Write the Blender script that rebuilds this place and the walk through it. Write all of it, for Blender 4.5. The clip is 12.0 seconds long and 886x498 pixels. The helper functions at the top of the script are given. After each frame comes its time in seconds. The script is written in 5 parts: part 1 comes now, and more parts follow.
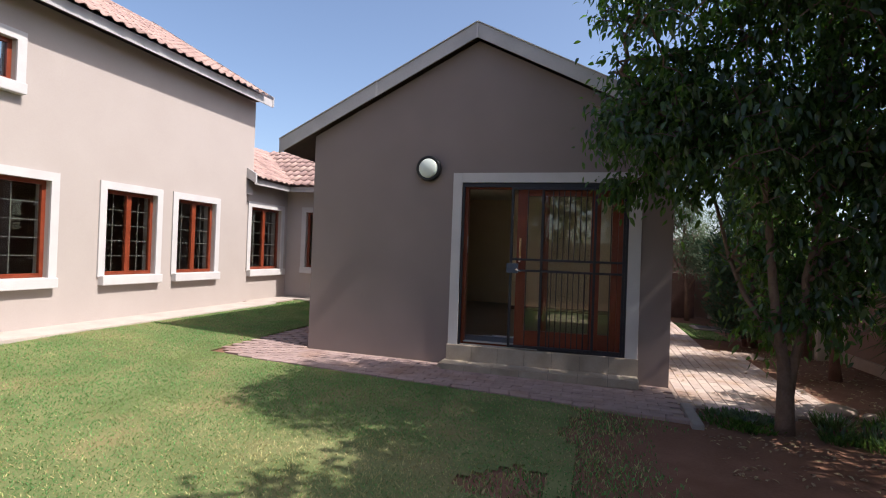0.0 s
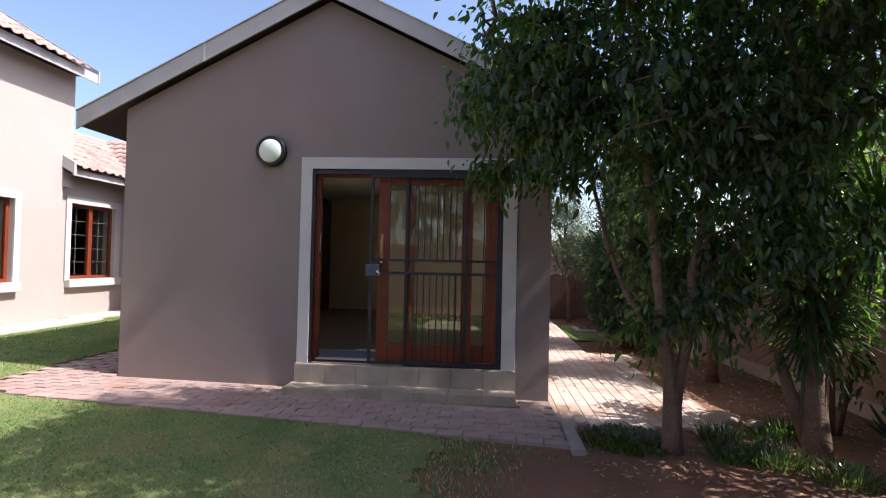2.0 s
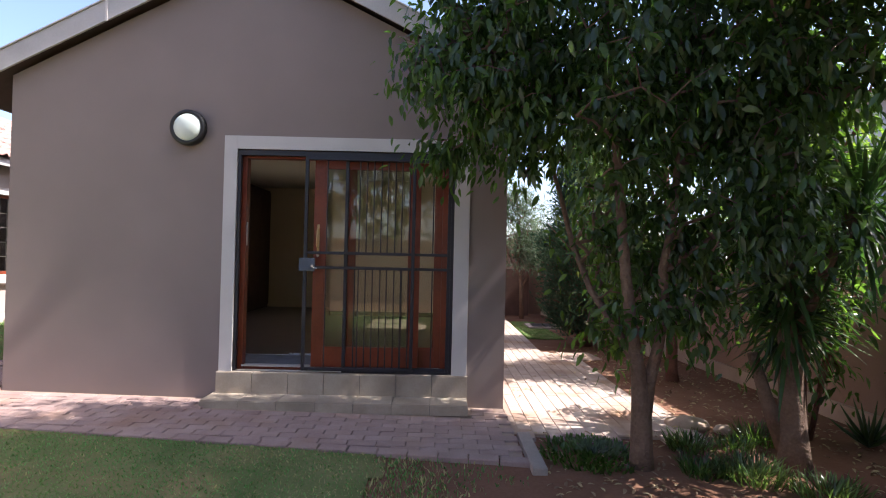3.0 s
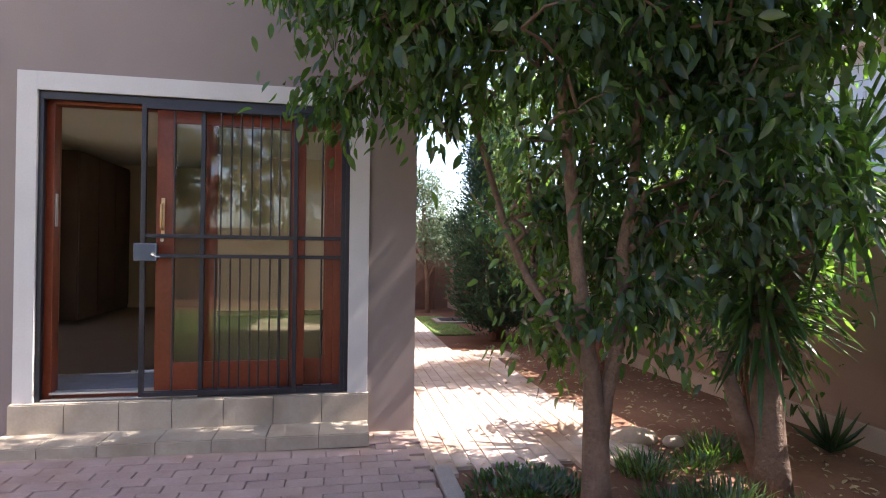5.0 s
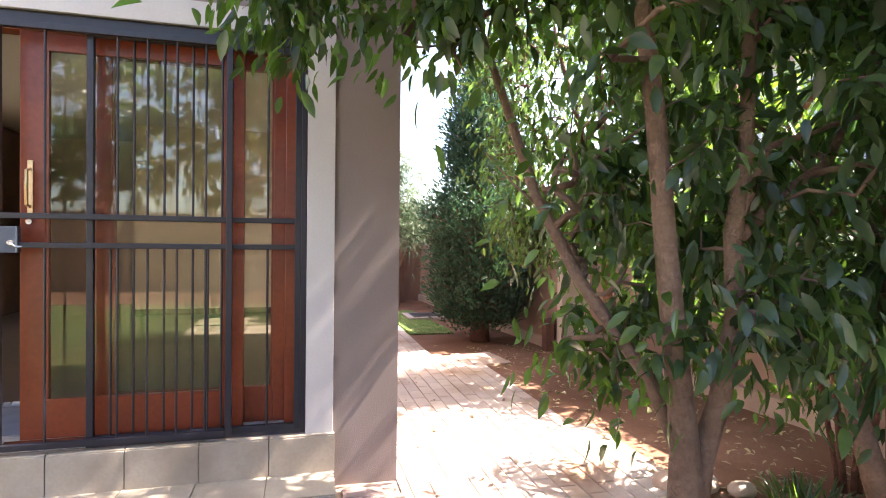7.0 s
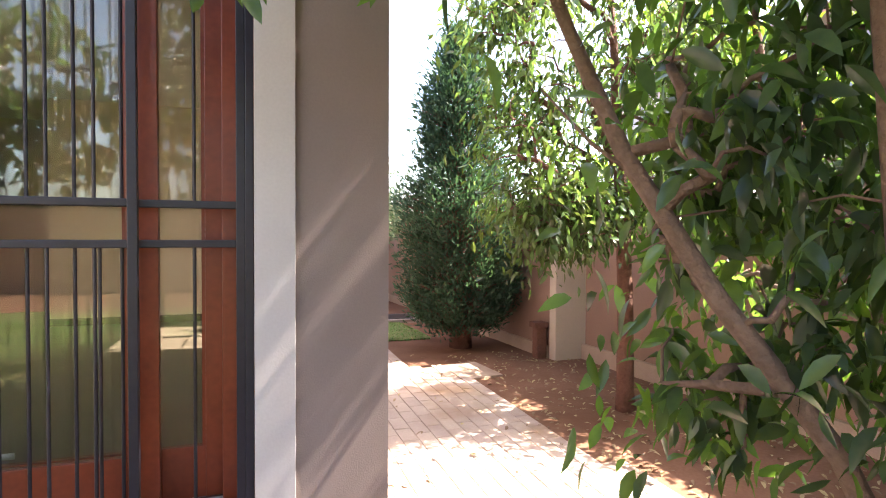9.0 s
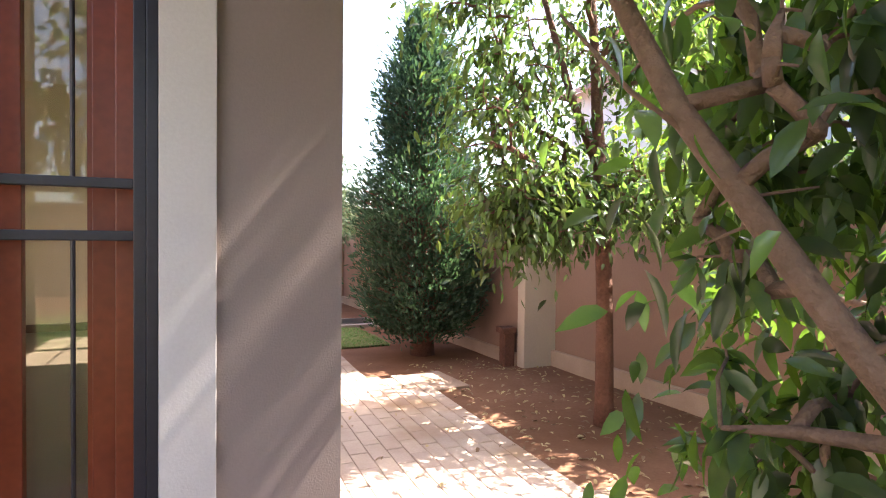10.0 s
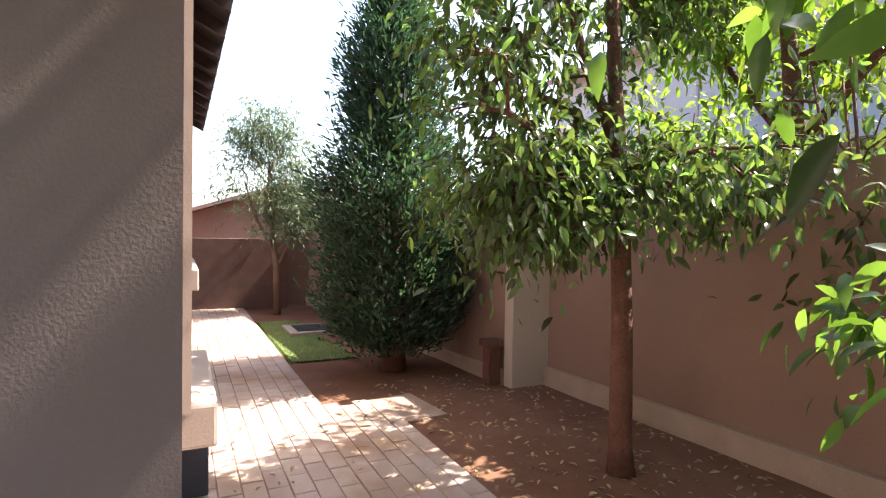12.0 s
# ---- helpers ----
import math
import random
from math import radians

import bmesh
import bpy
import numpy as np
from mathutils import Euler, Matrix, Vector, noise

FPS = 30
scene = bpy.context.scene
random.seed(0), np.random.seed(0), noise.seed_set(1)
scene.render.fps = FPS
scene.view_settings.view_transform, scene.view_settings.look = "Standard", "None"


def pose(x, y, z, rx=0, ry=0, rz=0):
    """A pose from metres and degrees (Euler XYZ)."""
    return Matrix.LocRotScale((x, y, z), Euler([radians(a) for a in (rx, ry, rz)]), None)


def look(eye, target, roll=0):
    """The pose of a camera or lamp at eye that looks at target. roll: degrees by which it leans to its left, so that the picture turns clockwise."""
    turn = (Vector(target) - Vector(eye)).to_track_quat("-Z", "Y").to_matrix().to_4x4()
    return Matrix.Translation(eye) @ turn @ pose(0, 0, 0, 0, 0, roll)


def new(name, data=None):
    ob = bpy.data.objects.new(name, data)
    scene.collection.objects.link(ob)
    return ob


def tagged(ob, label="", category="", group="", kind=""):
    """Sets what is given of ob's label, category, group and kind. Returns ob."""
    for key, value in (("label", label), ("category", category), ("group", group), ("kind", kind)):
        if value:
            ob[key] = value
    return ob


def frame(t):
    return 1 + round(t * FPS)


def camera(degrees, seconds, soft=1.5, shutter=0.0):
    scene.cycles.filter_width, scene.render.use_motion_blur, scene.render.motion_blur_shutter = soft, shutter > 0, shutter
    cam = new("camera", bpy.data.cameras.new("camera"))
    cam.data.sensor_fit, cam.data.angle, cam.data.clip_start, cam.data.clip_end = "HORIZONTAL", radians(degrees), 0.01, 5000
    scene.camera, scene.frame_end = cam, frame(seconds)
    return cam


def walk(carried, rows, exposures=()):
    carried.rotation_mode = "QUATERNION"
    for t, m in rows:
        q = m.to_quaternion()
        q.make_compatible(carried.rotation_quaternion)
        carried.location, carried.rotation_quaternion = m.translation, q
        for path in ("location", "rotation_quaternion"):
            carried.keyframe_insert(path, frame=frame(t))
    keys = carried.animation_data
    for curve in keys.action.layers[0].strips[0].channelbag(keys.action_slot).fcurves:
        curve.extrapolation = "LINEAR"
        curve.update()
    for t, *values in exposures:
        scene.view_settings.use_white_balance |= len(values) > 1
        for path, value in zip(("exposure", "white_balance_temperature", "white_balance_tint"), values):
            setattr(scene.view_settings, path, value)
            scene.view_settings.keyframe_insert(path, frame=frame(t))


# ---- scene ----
cam = camera(78.0, 12.0, soft=1.1)
PATH = [
    (0, (-0.836, -6.735, 1.438), (-1.378, -4.809, 1.45), 2.1),
    (0.5, (-0.767, -6.464, 1.432), (-1.212, -4.515, 1.457), 1.8),
    (1, (-0.717, -6.197, 1.42), (-1.089, -4.232, 1.454), 1.7),
    (1.5, (-0.669, -5.939, 1.398), (-0.932, -3.957, 1.44), 1.4),
    (2, (-0.635, -5.644, 1.381), (-0.8, -3.652, 1.426), 1.3),
    (2.5, (-0.619, -5.349, 1.372), (-0.697, -3.351, 1.409), 1.3),
    (4.5, (-0.584, -4.251, 1.315), (-0.299, -2.271, 1.339), 0.9),
    (5, (-0.544, -4.005, 1.296), (-0.177, -2.039, 1.309), 0.7),
    (5.5, (-0.517, -3.773, 1.279), (-0.089, -1.819, 1.272), 0.6),
    (6, (-0.526, -3.509, 1.277), (-0.045, -1.568, 1.254), 0.5),
    (6.5, (-0.528, -3.208, 1.286), (-0.024, -1.273, 1.255), 0.6),
    (7, (-0.512, -2.929, 1.292), (-0.011, -0.993, 1.263), 0.7),
    (9, (-0.474, -2.043, 1.281), (0.168, -0.15, 1.234), 0.3),
    (9.5, (-0.438, -1.831, 1.269), (0.282, 0.035, 1.226), 0.6),
    (10, (-0.364, -1.617, 1.253), (0.422, 0.221, 1.213), 0.6),
    (10.5, (-0.276, -1.405, 1.249), (0.545, 0.419, 1.207), 0.5),
    (11, (-0.197, -1.199, 1.235), (0.641, 0.617, 1.19), 0.6),
    (11.5, (-0.106, -1.016, 1.229), (0.745, 0.793, 1.182), 1.0),
    (12, (-0.003, -0.824, 1.249), (0.862, 0.978, 1.197), 1.0),
]
EXPOSURES = [(0.0, 0.42, 6400, 13), (1.5, 0.7, 6350, 15), (2.7, 1.16, 6400, 16), (4.5, 1.84, 6500, 16), (6.0, 2.4, 6800, 15), (7.0, 2.8, 7000, 15), (9.0, 2.85, 7300, 15), (10.5, 2.58, 7200, 15), (11.2, 2.25, 7300, 15), (12.0, 2.0, 7150, 15)]
walk(cam, [(t, look(eye, target, roll)) for t, eye, target, roll in PATH], EXPOSURES)

# ---- world and sun ----
TO_SUN = Vector((0.79, -0.053, 1.0)).normalized()
world = bpy.data.worlds.new("world")
scene.world = world
world.use_nodes = True
_nt = world.node_tree
_sky = _nt.nodes.new("ShaderNodeTexSky")
_sky.sky_type = "NISHITA"
_sky.sun_disc = False
_sky.sun_elevation = math.asin(TO_SUN.z)
_sky.sun_rotation = math.atan2(TO_SUN.x, TO_SUN.y)
_sky.altitude = 1400
_sky.dust_density = 7.0
_nt.links.new(_sky.outputs[0], _nt.nodes["Background"].inputs[0])
_nt.nodes["Background"].inputs[1].default_value = 0.16
sun = new("sun", bpy.data.lights.new("sun", "SUN"))
sun.data.energy = 5.0
sun.data.angle = radians(0.53)
sun.data.color = (1.0, 0.95, 0.88)
sun.matrix_world = look(tuple(TO_SUN * 30), (0, 0, 0))

# ---- materials ----
def material(name, c1, c2, rough=0.8, scale=6.0, fine=60.0, bump=0.2, bump_scale=None, spec=0.4, metal=0.0, relief=0.004, by_island=0.0, by_object=0.0, stains=None, translucent=None, coat=0.0):
    """A procedural surface: two colours mixed by large and small noise, with relief, stains and a shift from piece to piece."""
    m = bpy.data.materials.new(name)
    m.use_nodes = True
    nt = m.node_tree
    n, l = nt.nodes, nt.links
    bsdf = n["Principled BSDF"]
    tc = n.new("ShaderNodeTexCoord")
    geo = n.new("ShaderNodeNewGeometry")
    big = n.new("ShaderNodeTexNoise"); big.inputs["Scale"].default_value = scale; big.inputs["Detail"].default_value = 4
    small = n.new("ShaderNodeTexNoise"); small.inputs["Scale"].default_value = fine; small.inputs["Detail"].default_value = 3
    l.new(geo.outputs["Position"], big.inputs["Vector"]); l.new(geo.outputs["Position"], small.inputs["Vector"])
    add = n.new("ShaderNodeMath"); add.operation = "MULTIPLY_ADD"; add.inputs[1].default_value = 0.6
    l.new(small.outputs[0], add.inputs[0]); l.new(big.outputs[0], add.inputs[2])
    ramp = n.new("ShaderNodeMapRange"); ramp.inputs[1].default_value = 0.55; ramp.inputs[2].default_value = 1.05
    l.new(add.outputs[0], ramp.inputs[0])
    mix = n.new("ShaderNodeMix"); mix.data_type = "RGBA"
    mix.inputs[6].default_value = (*c1, 1); mix.inputs[7].default_value = (*c2, 1)
    l.new(ramp.outputs[0], mix.inputs[0])
    colour = mix.outputs[2]
    if stains:
        c3, s3, lo, hi = stains
        sn = n.new("ShaderNodeTexNoise"); sn.inputs["Scale"].default_value = s3; sn.inputs["Detail"].default_value = 6
        l.new(geo.outputs["Position"], sn.inputs["Vector"])
        sr = n.new("ShaderNodeMapRange"); sr.inputs[1].default_value = lo; sr.inputs[2].default_value = hi
        l.new(sn.outputs[0], sr.inputs[0])
        m2 = n.new("ShaderNodeMix"); m2.data_type = "RGBA"; m2.inputs[7].default_value = (*c3, 1)
        l.new(sr.outputs[0], m2.inputs[0]); l.new(colour, m2.inputs[6]); colour = m2.outputs[2]
    for amount, source in ((by_island, geo.outputs["Random Per Island"]), (by_object, None)):
        if amount:
            if source is None:
                source = n.new("ShaderNodeObjectInfo").outputs["Random"]
            hs = n.new("ShaderNodeHueSaturation")
            mr = n.new("ShaderNodeMapRange"); mr.inputs[3].default_value = 1 - amount; mr.inputs[4].default_value = 1 + amount
            l.new(source, mr.inputs[0]); l.new(mr.outputs[0], hs.inputs["Value"])
            mh = n.new("ShaderNodeMapRange"); mh.inputs[3].default_value = 0.5 - amount * 0.06; mh.inputs[4].default_value = 0.5 + amount * 0.06
            l.new(source, mh.inputs[0]); l.new(mh.outputs[0], hs.inputs["Hue"])
            l.new(colour, hs.inputs["Color"]); colour = hs.outputs[0]
    l.new(colour, bsdf.inputs["Base Color"])
    bsdf.inputs["Roughness"].default_value = rough
    bsdf.inputs["Specular IOR Level"].default_value = spec
    bsdf.inputs["Metallic"].default_value = metal
    bsdf.inputs["Coat Weight"].default_value = coat
    if bump:
        b = n.new("ShaderNodeBump"); b.inputs["Strength"].default_value = bump; b.inputs["Distance"].default_value = relief
        bn = n.new("ShaderNodeTexNoise"); bn.inputs["Scale"].default_value = bump_scale or fine; bn.inputs["Detail"].default_value = 5
        l.new(geo.outputs["Position"], bn.inputs["Vector"])
        l.new(bn.outputs[0], b.inputs["Height"]); l.new(b.outputs[0], bsdf.inputs["Normal"])
    if translucent:
        tr = n.new("ShaderNodeBsdfTranslucent"); ms = n.new("ShaderNodeMixShader"); ms.inputs[0].default_value = translucent[1]
        hs = n.new("ShaderNodeMix"); hs.data_type = "RGBA"; hs.blend_type = "MULTIPLY"; hs.inputs[0].default_value = 1.0
        hs.inputs[7].default_value = (*translucent[0], 1)
        l.new(colour, hs.inputs[6]); l.new(hs.outputs[2], tr.inputs["Color"])
        l.new(bsdf.outputs[0], ms.inputs[1]); l.new(tr.outputs[0], ms.inputs[2])
        l.new(ms.outputs[0], n["Material Output"].inputs[0])
    return m


def glass_material(name, tint, rough=0.0):
    m = bpy.data.materials.new(name)
    m.use_nodes = True
    n, l = m.node_tree.nodes, m.node_tree.links
    fres = n.new("ShaderNodeLayerWeight"); fres.inputs[0].default_value = 0.5
    power = n.new("ShaderNodeMath"); power.operation = "POWER"; power.inputs[1].default_value = 4.0
    boost = n.new("ShaderNodeMath"); boost.operation = "MULTIPLY_ADD"; boost.inputs[1].default_value = 0.9; boost.inputs[2].default_value = 0.045
    tr = n.new("ShaderNodeBsdfTransparent"); tr.inputs[0].default_value = (*tint, 1)
    gl = n.new("ShaderNodeBsdfGlossy"); gl.inputs["Roughness"].default_value = rough
    ms = n.new("ShaderNodeMixShader")
    l.new(fres.outputs["Facing"], power.inputs[0]); l.new(power.outputs[0], boost.inputs[0]); l.new(boost.outputs[0], ms.inputs[0])
    l.new(tr.outputs[0], ms.inputs[1]); l.new(gl.outputs[0], ms.inputs[2])
    l.new(ms.outputs[0], n["Material Output"].inputs[0])
    return m


# same taupe paint as the house, darkened: the gable's shade is in the colour
PLASTER_SHADE = material("plaster taupe", (0.236, 0.190, 0.177), (0.264, 0.213, 0.199), 0.9, 1.6, 90, 0.6, 170, spec=0.2, stains=((0.215, 0.178, 0.165), 0.7, 0.5, 0.85), relief=0.0022)
# lighter copy of that taupe, set for the sunlit house wall
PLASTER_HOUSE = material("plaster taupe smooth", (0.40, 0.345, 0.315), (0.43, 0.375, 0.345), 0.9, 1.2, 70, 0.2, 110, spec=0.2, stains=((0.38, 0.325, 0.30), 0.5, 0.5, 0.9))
TRIM = material("plaster trim", (0.49, 0.465, 0.46), (0.56, 0.535, 0.525), 0.85, 3, 90, 0.25, 140, spec=0.25, relief=0.002)
APRON = material("concrete apron", (0.40, 0.34, 0.30), (0.50, 0.43, 0.38), 0.9, 3, 60, 0.35)
FASCIA = material("painted fibre board", (0.40, 0.38, 0.38), (0.47, 0.45, 0.445), 0.6, 4, 50, 0.06, stains=((0.33, 0.31, 0.30), 1.5, 0.5, 0.8))
SOFFIT = material("dark stained timber", (0.035, 0.022, 0.02), (0.06, 0.035, 0.03), 0.7, 8, 60, 0.2)
TILE = material("clay roof tile", (0.34, 0.222, 0.192), (0.43, 0.295, 0.258), 0.85, 3, 50, 0.3, by_island=0.14, by_object=0.12, stains=((0.22, 0.14, 0.12), 2.2, 0.52, 0.8))
WOOD = material("mahogany stained wood", (0.15, 0.026, 0.010), (0.22, 0.044, 0.017), 0.35, 5, 40, 0.06, spec=0.5)
STEEL = material("dark painted steel", (0.011, 0.010, 0.017), (0.018, 0.017, 0.027), 0.42, 20, 120, 0.05, spec=0.5)
STEEL_BLUE = material("blue grey painted steel", (0.045, 0.058, 0.088), (0.06, 0.072, 0.10), 0.45, 20, 120, 0.05)
CHROME = material("worn chrome", (0.55, 0.54, 0.52), (0.65, 0.64, 0.62), 0.25, 20, 120, 0.02, metal=1.0)
BRASS = material("brass", (0.62, 0.42, 0.22), (0.7, 0.5, 0.3), 0.3, 20, 90, 0.02, metal=1.0)
ALU = material("aluminium track", (0.6, 0.6, 0.62), (0.7, 0.7, 0.72), 0.35, 20, 120, 0.02, metal=0.8)
ALU_DULL = material("pale grey fibre", (0.17, 0.17, 0.20), (0.21, 0.21, 0.24), 0.8, 12, 120, 0.2)
WHITE = material("white enamel", (0.74, 0.74, 0.74), (0.8, 0.8, 0.8), 0.4, 12, 90, 0.02)
STEP_TILE = material("cream step tile", (0.33, 0.275, 0.215), (0.41, 0.345, 0.275), 0.6, 6, 60, 0.2, by_object=0.06, stains=((0.24, 0.19, 0.145), 2.6, 0.48, 0.75))
GROUT = material("grout", (0.16, 0.14, 0.12), (0.22, 0.19, 0.16), 0.95, 10, 90, 0.2)
PAVER = material("pink paving brick", (0.285, 0.20, 0.182), (0.37, 0.268, 0.245), 0.9, 5, 70, 0.4, by_island=0.10, by_object=0.09, stains=((0.26, 0.15, 0.10), 1.6, 0.5, 0.8))
SLAB = material("dusty paving brick", (0.42, 0.33, 0.285), (0.52, 0.42, 0.365), 0.92, 4, 70, 0.4, by_island=0.10, by_object=0.10, stains=((0.32, 0.19, 0.12), 1.4, 0.48, 0.72))
BED = material("jointing sand", (0.30, 0.215, 0.17), (0.38, 0.28, 0.225), 0.97, 10, 90, 0.3)
KERB = material("concrete edging", (0.28, 0.24, 0.22), (0.37, 0.32, 0.29), 0.92, 6, 70, 0.3)
BOUNDARY = material("boundary wall plaster", (0.27, 0.175, 0.135), (0.32, 0.21, 0.165), 0.9, 1.5, 80, 0.3, 120, spec=0.2, stains=((0.20, 0.125, 0.095), 0.8, 0.5, 0.8))
PIER = material("cream plaster pier", (0.50, 0.43, 0.35), (0.58, 0.50, 0.42), 0.9, 2, 80, 0.25)
FOOTING = material("footing plaster", (0.36, 0.27, 0.21), (0.45, 0.345, 0.275), 0.92, 4, 80, 0.3)
CREAM = material("cream interior paint", (0.70, 0.60, 0.44), (0.75, 0.65, 0.49), 0.85, 2, 60, 0.05)
CEILING = material("ceiling board", (0.7, 0.66, 0.58), (0.74, 0.70, 0.62), 0.9, 2, 60, 0.03)
FLOOR_IN = material("brown floor tile", (0.14, 0.105, 0.082), (0.185, 0.14, 0.112), 0.3, 3, 40, 0.05)
# wardrobe and baseboard brown; also stands in for shade inside the house rooms
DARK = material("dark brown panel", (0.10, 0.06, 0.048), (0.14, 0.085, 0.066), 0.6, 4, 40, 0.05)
BARK_A = material("smooth grey brown bark", (0.125, 0.078, 0.055), (0.20, 0.132, 0.096), 0.85, 9, 50, 0.9, 45, relief=0.015)
BARK_B = material("red brown bark", (0.12, 0.055, 0.04), (0.19, 0.09, 0.065), 0.9, 9, 50, 1.0, 45, relief=0.02)
LEAF_A = material("glossy evergreen leaf", (0.030, 0.052, 0.040), (0.052, 0.082, 0.056), 0.22, 3, 30, 0.0, spec=0.5, by_island=0.45, translucent=((4.2, 5.2, 0.7), 0.42))
LEAF_B = material("fruit tree leaf", (0.055, 0.090, 0.042), (0.105, 0.145, 0.070), 0.20, 3, 30, 0.0, spec=0.5, by_island=0.6, translucent=((2.7, 3.0, 1.1), 0.36))
LEAF_S = material("sunny shrub leaf", (0.070, 0.115, 0.030), (0.12, 0.17, 0.05), 0.4, 3, 30, 0.0, spec=0.4, by_island=0.4, translucent=((2.6, 3.0, 0.9), 0.5))
LEAF_C = material("conifer needle", (0.034, 0.072, 0.054), (0.062, 0.115, 0.070), 0.6, 3, 30, 0.0, spec=0.3, by_island=0.35, translucent=((1.6, 1.9, 1.0), 0.25))
LEAF_O = material("silver olive leaf", (0.085, 0.125, 0.075), (0.14, 0.185, 0.115), 0.5, 3, 30, 0.0, by_island=0.3, translucent=((1.6, 1.8, 1.2), 0.3))
LEAF_Y = material("yucca blade", (0.028, 0.06, 0.024), (0.055, 0.10, 0.034), 0.35, 4, 40, 0.0, spec=0.5, by_island=0.35, translucent=((2.2, 2.8, 1.0), 0.28))
DRY = material("dry leaf", (0.26, 0.17, 0.09), (0.40, 0.30, 0.18), 0.8, 6, 50, 0.0, by_island=0.4)
GRASS = material("grass blade", (0.076, 0.200, 0.060), (0.160, 0.295, 0.102), 0.6, 1.3, 9, 0.0, spec=0.3, by_island=0.35, stains=((0.20, 0.26, 0.09), 0.9, 0.5, 0.75), translucent=((1.7, 1.8, 1.0), 0.3))
SOIL = material("red garden soil", (0.168, 0.086, 0.056), (0.235, 0.126, 0.085), 0.97, 2.5, 50, 0.9, 25, spec=0.1, stains=((0.16, 0.075, 0.045), 1.2, 0.5, 0.75))
BAR_GREY = material("grey painted bars", (0.14, 0.13, 0.125), (0.18, 0.17, 0.16), 0.6, 10, 60, 0.02)
GLASS = glass_material("clear glass", (0.93, 0.95, 0.93))
GLASS_DARK = glass_material("window glass", (0.92, 0.94, 0.92))
GREY_WALL = material("pale grey plaster", (0.50, 0.52, 0.55), (0.56, 0.58, 0.61), 0.9, 2, 60, 0.1)
LAMP_GLASS = material("opal glass", (0.62, 0.68, 0.62), (0.66, 0.72, 0.66), 0.25, 5, 40, 0.0, spec=0.5)
BLACK = material("black plastic", (0.012, 0.012, 0.013), (0.02, 0.02, 0.02), 0.4, 9, 60, 0.02)
STONE = material("pale stone", (0.36, 0.26, 0.20), (0.46, 0.35, 0.28), 0.9, 8, 50, 0.5)


# ---- mesh helpers ----
def part(name, bm, mat, parent=None, label="", smooth=False, kind=""):
    me = bpy.data.meshes.new(name)
    bm.to_mesh(me)
    bm.free()
    me.materials.append(mat)
    if smooth:
        me.shade_smooth()
    ob = new(name, me)
    if parent is not None:
        ob.parent = parent
    return tagged(ob, label=label, kind=kind)


def mesh_object(name, verts, faces, mat, parent=None, label="", kind="", smooth=False):
    me = bpy.data.meshes.new(name)
    me.from_pydata([tuple(v) for v in verts], [], faces)
    me.materials.append(mat)
    if smooth:
        me.shade_smooth()
    ob = new(name, me)
    if parent is not None:
        ob.parent = parent
    return tagged(ob, label=label, kind=kind)


def thing(name, label="", category="", group="", at=(0, 0, 0)):
    ob = new(name)
    ob.location = at
    return tagged(ob, label=label, category=category, group=group)


def block(bm, lo, hi, bevel=0.0):
    """Adds a block between two corners; its edges may be rounded."""
    x0, y0, z0 = lo
    x1, y1, z1 = hi
    vs = [bm.verts.new(p) for p in ((x0, y0, z0), (x1, y0, z0), (x1, y1, z0), (x0, y1, z0), (x0, y0, z1), (x1, y0, z1), (x1, y1, z1), (x0, y1, z1))]
    fs = [bm.faces.new([vs[i] for i in f]) for f in ((3, 2, 1, 0), (4, 5, 6, 7), (0, 1, 5, 4), (1, 2, 6, 5), (2, 3, 7, 6), (3, 0, 4, 7))]
    if bevel:
        es = list({e for f in fs for e in f.edges})
        bmesh.ops.bevel(bm, geom=es, offset=bevel, segments=2, affect="EDGES", profile=0.6)
    return bm


def box(name, lo, hi, mat, parent=None, bevel=0.0, label=""):
    return part(name, block(bmesh.new(), lo, hi, bevel), mat, parent, label)


def poly_prism(bm, pts, z0, z1):
    lo = [bm.verts.new((x, y, z0)) for x, y in pts]
    hi = [bm.verts.new((x, y, z1)) for x, y in pts]
    bm.faces.new(hi)
    bm.faces.new(lo[::-1])
    for i in range(len(pts)):
        j = (i + 1) % len(pts)
        bm.faces.new((lo[i], lo[j], hi[j], hi[i]))
    return bm


def tube(bm, pts, radii, sides=7):
    """A tapered round stem through points."""
    rings = []
    for i, p in enumerate(pts):
        a, b = Vector(pts[max(i - 1, 0)]), Vector(pts[min(i + 1, len(pts) - 1)])
        d = (b - a).normalized()
        s = d.orthogonal().normalized()
        if rings and i:
            s = (prev - d * prev.dot(d)).normalized()
        prev = s
        t = d.cross(s)
        rings.append([bm.verts.new(Vector(p) + (s * math.cos(2 * math.pi * k / sides) + t * math.sin(2 * math.pi * k / sides)) * radii[i]) for k in range(sides)])
    for r0, r1 in zip(rings, rings[1:]):
        for k in range(sides):
            bm.faces.new((r0[k], r0[(k + 1) % sides], r1[(k + 1) % sides], r1[k]))
    bm.faces.new(rings[0][::-1])
    bm.faces.new(rings[-1])
    return bm


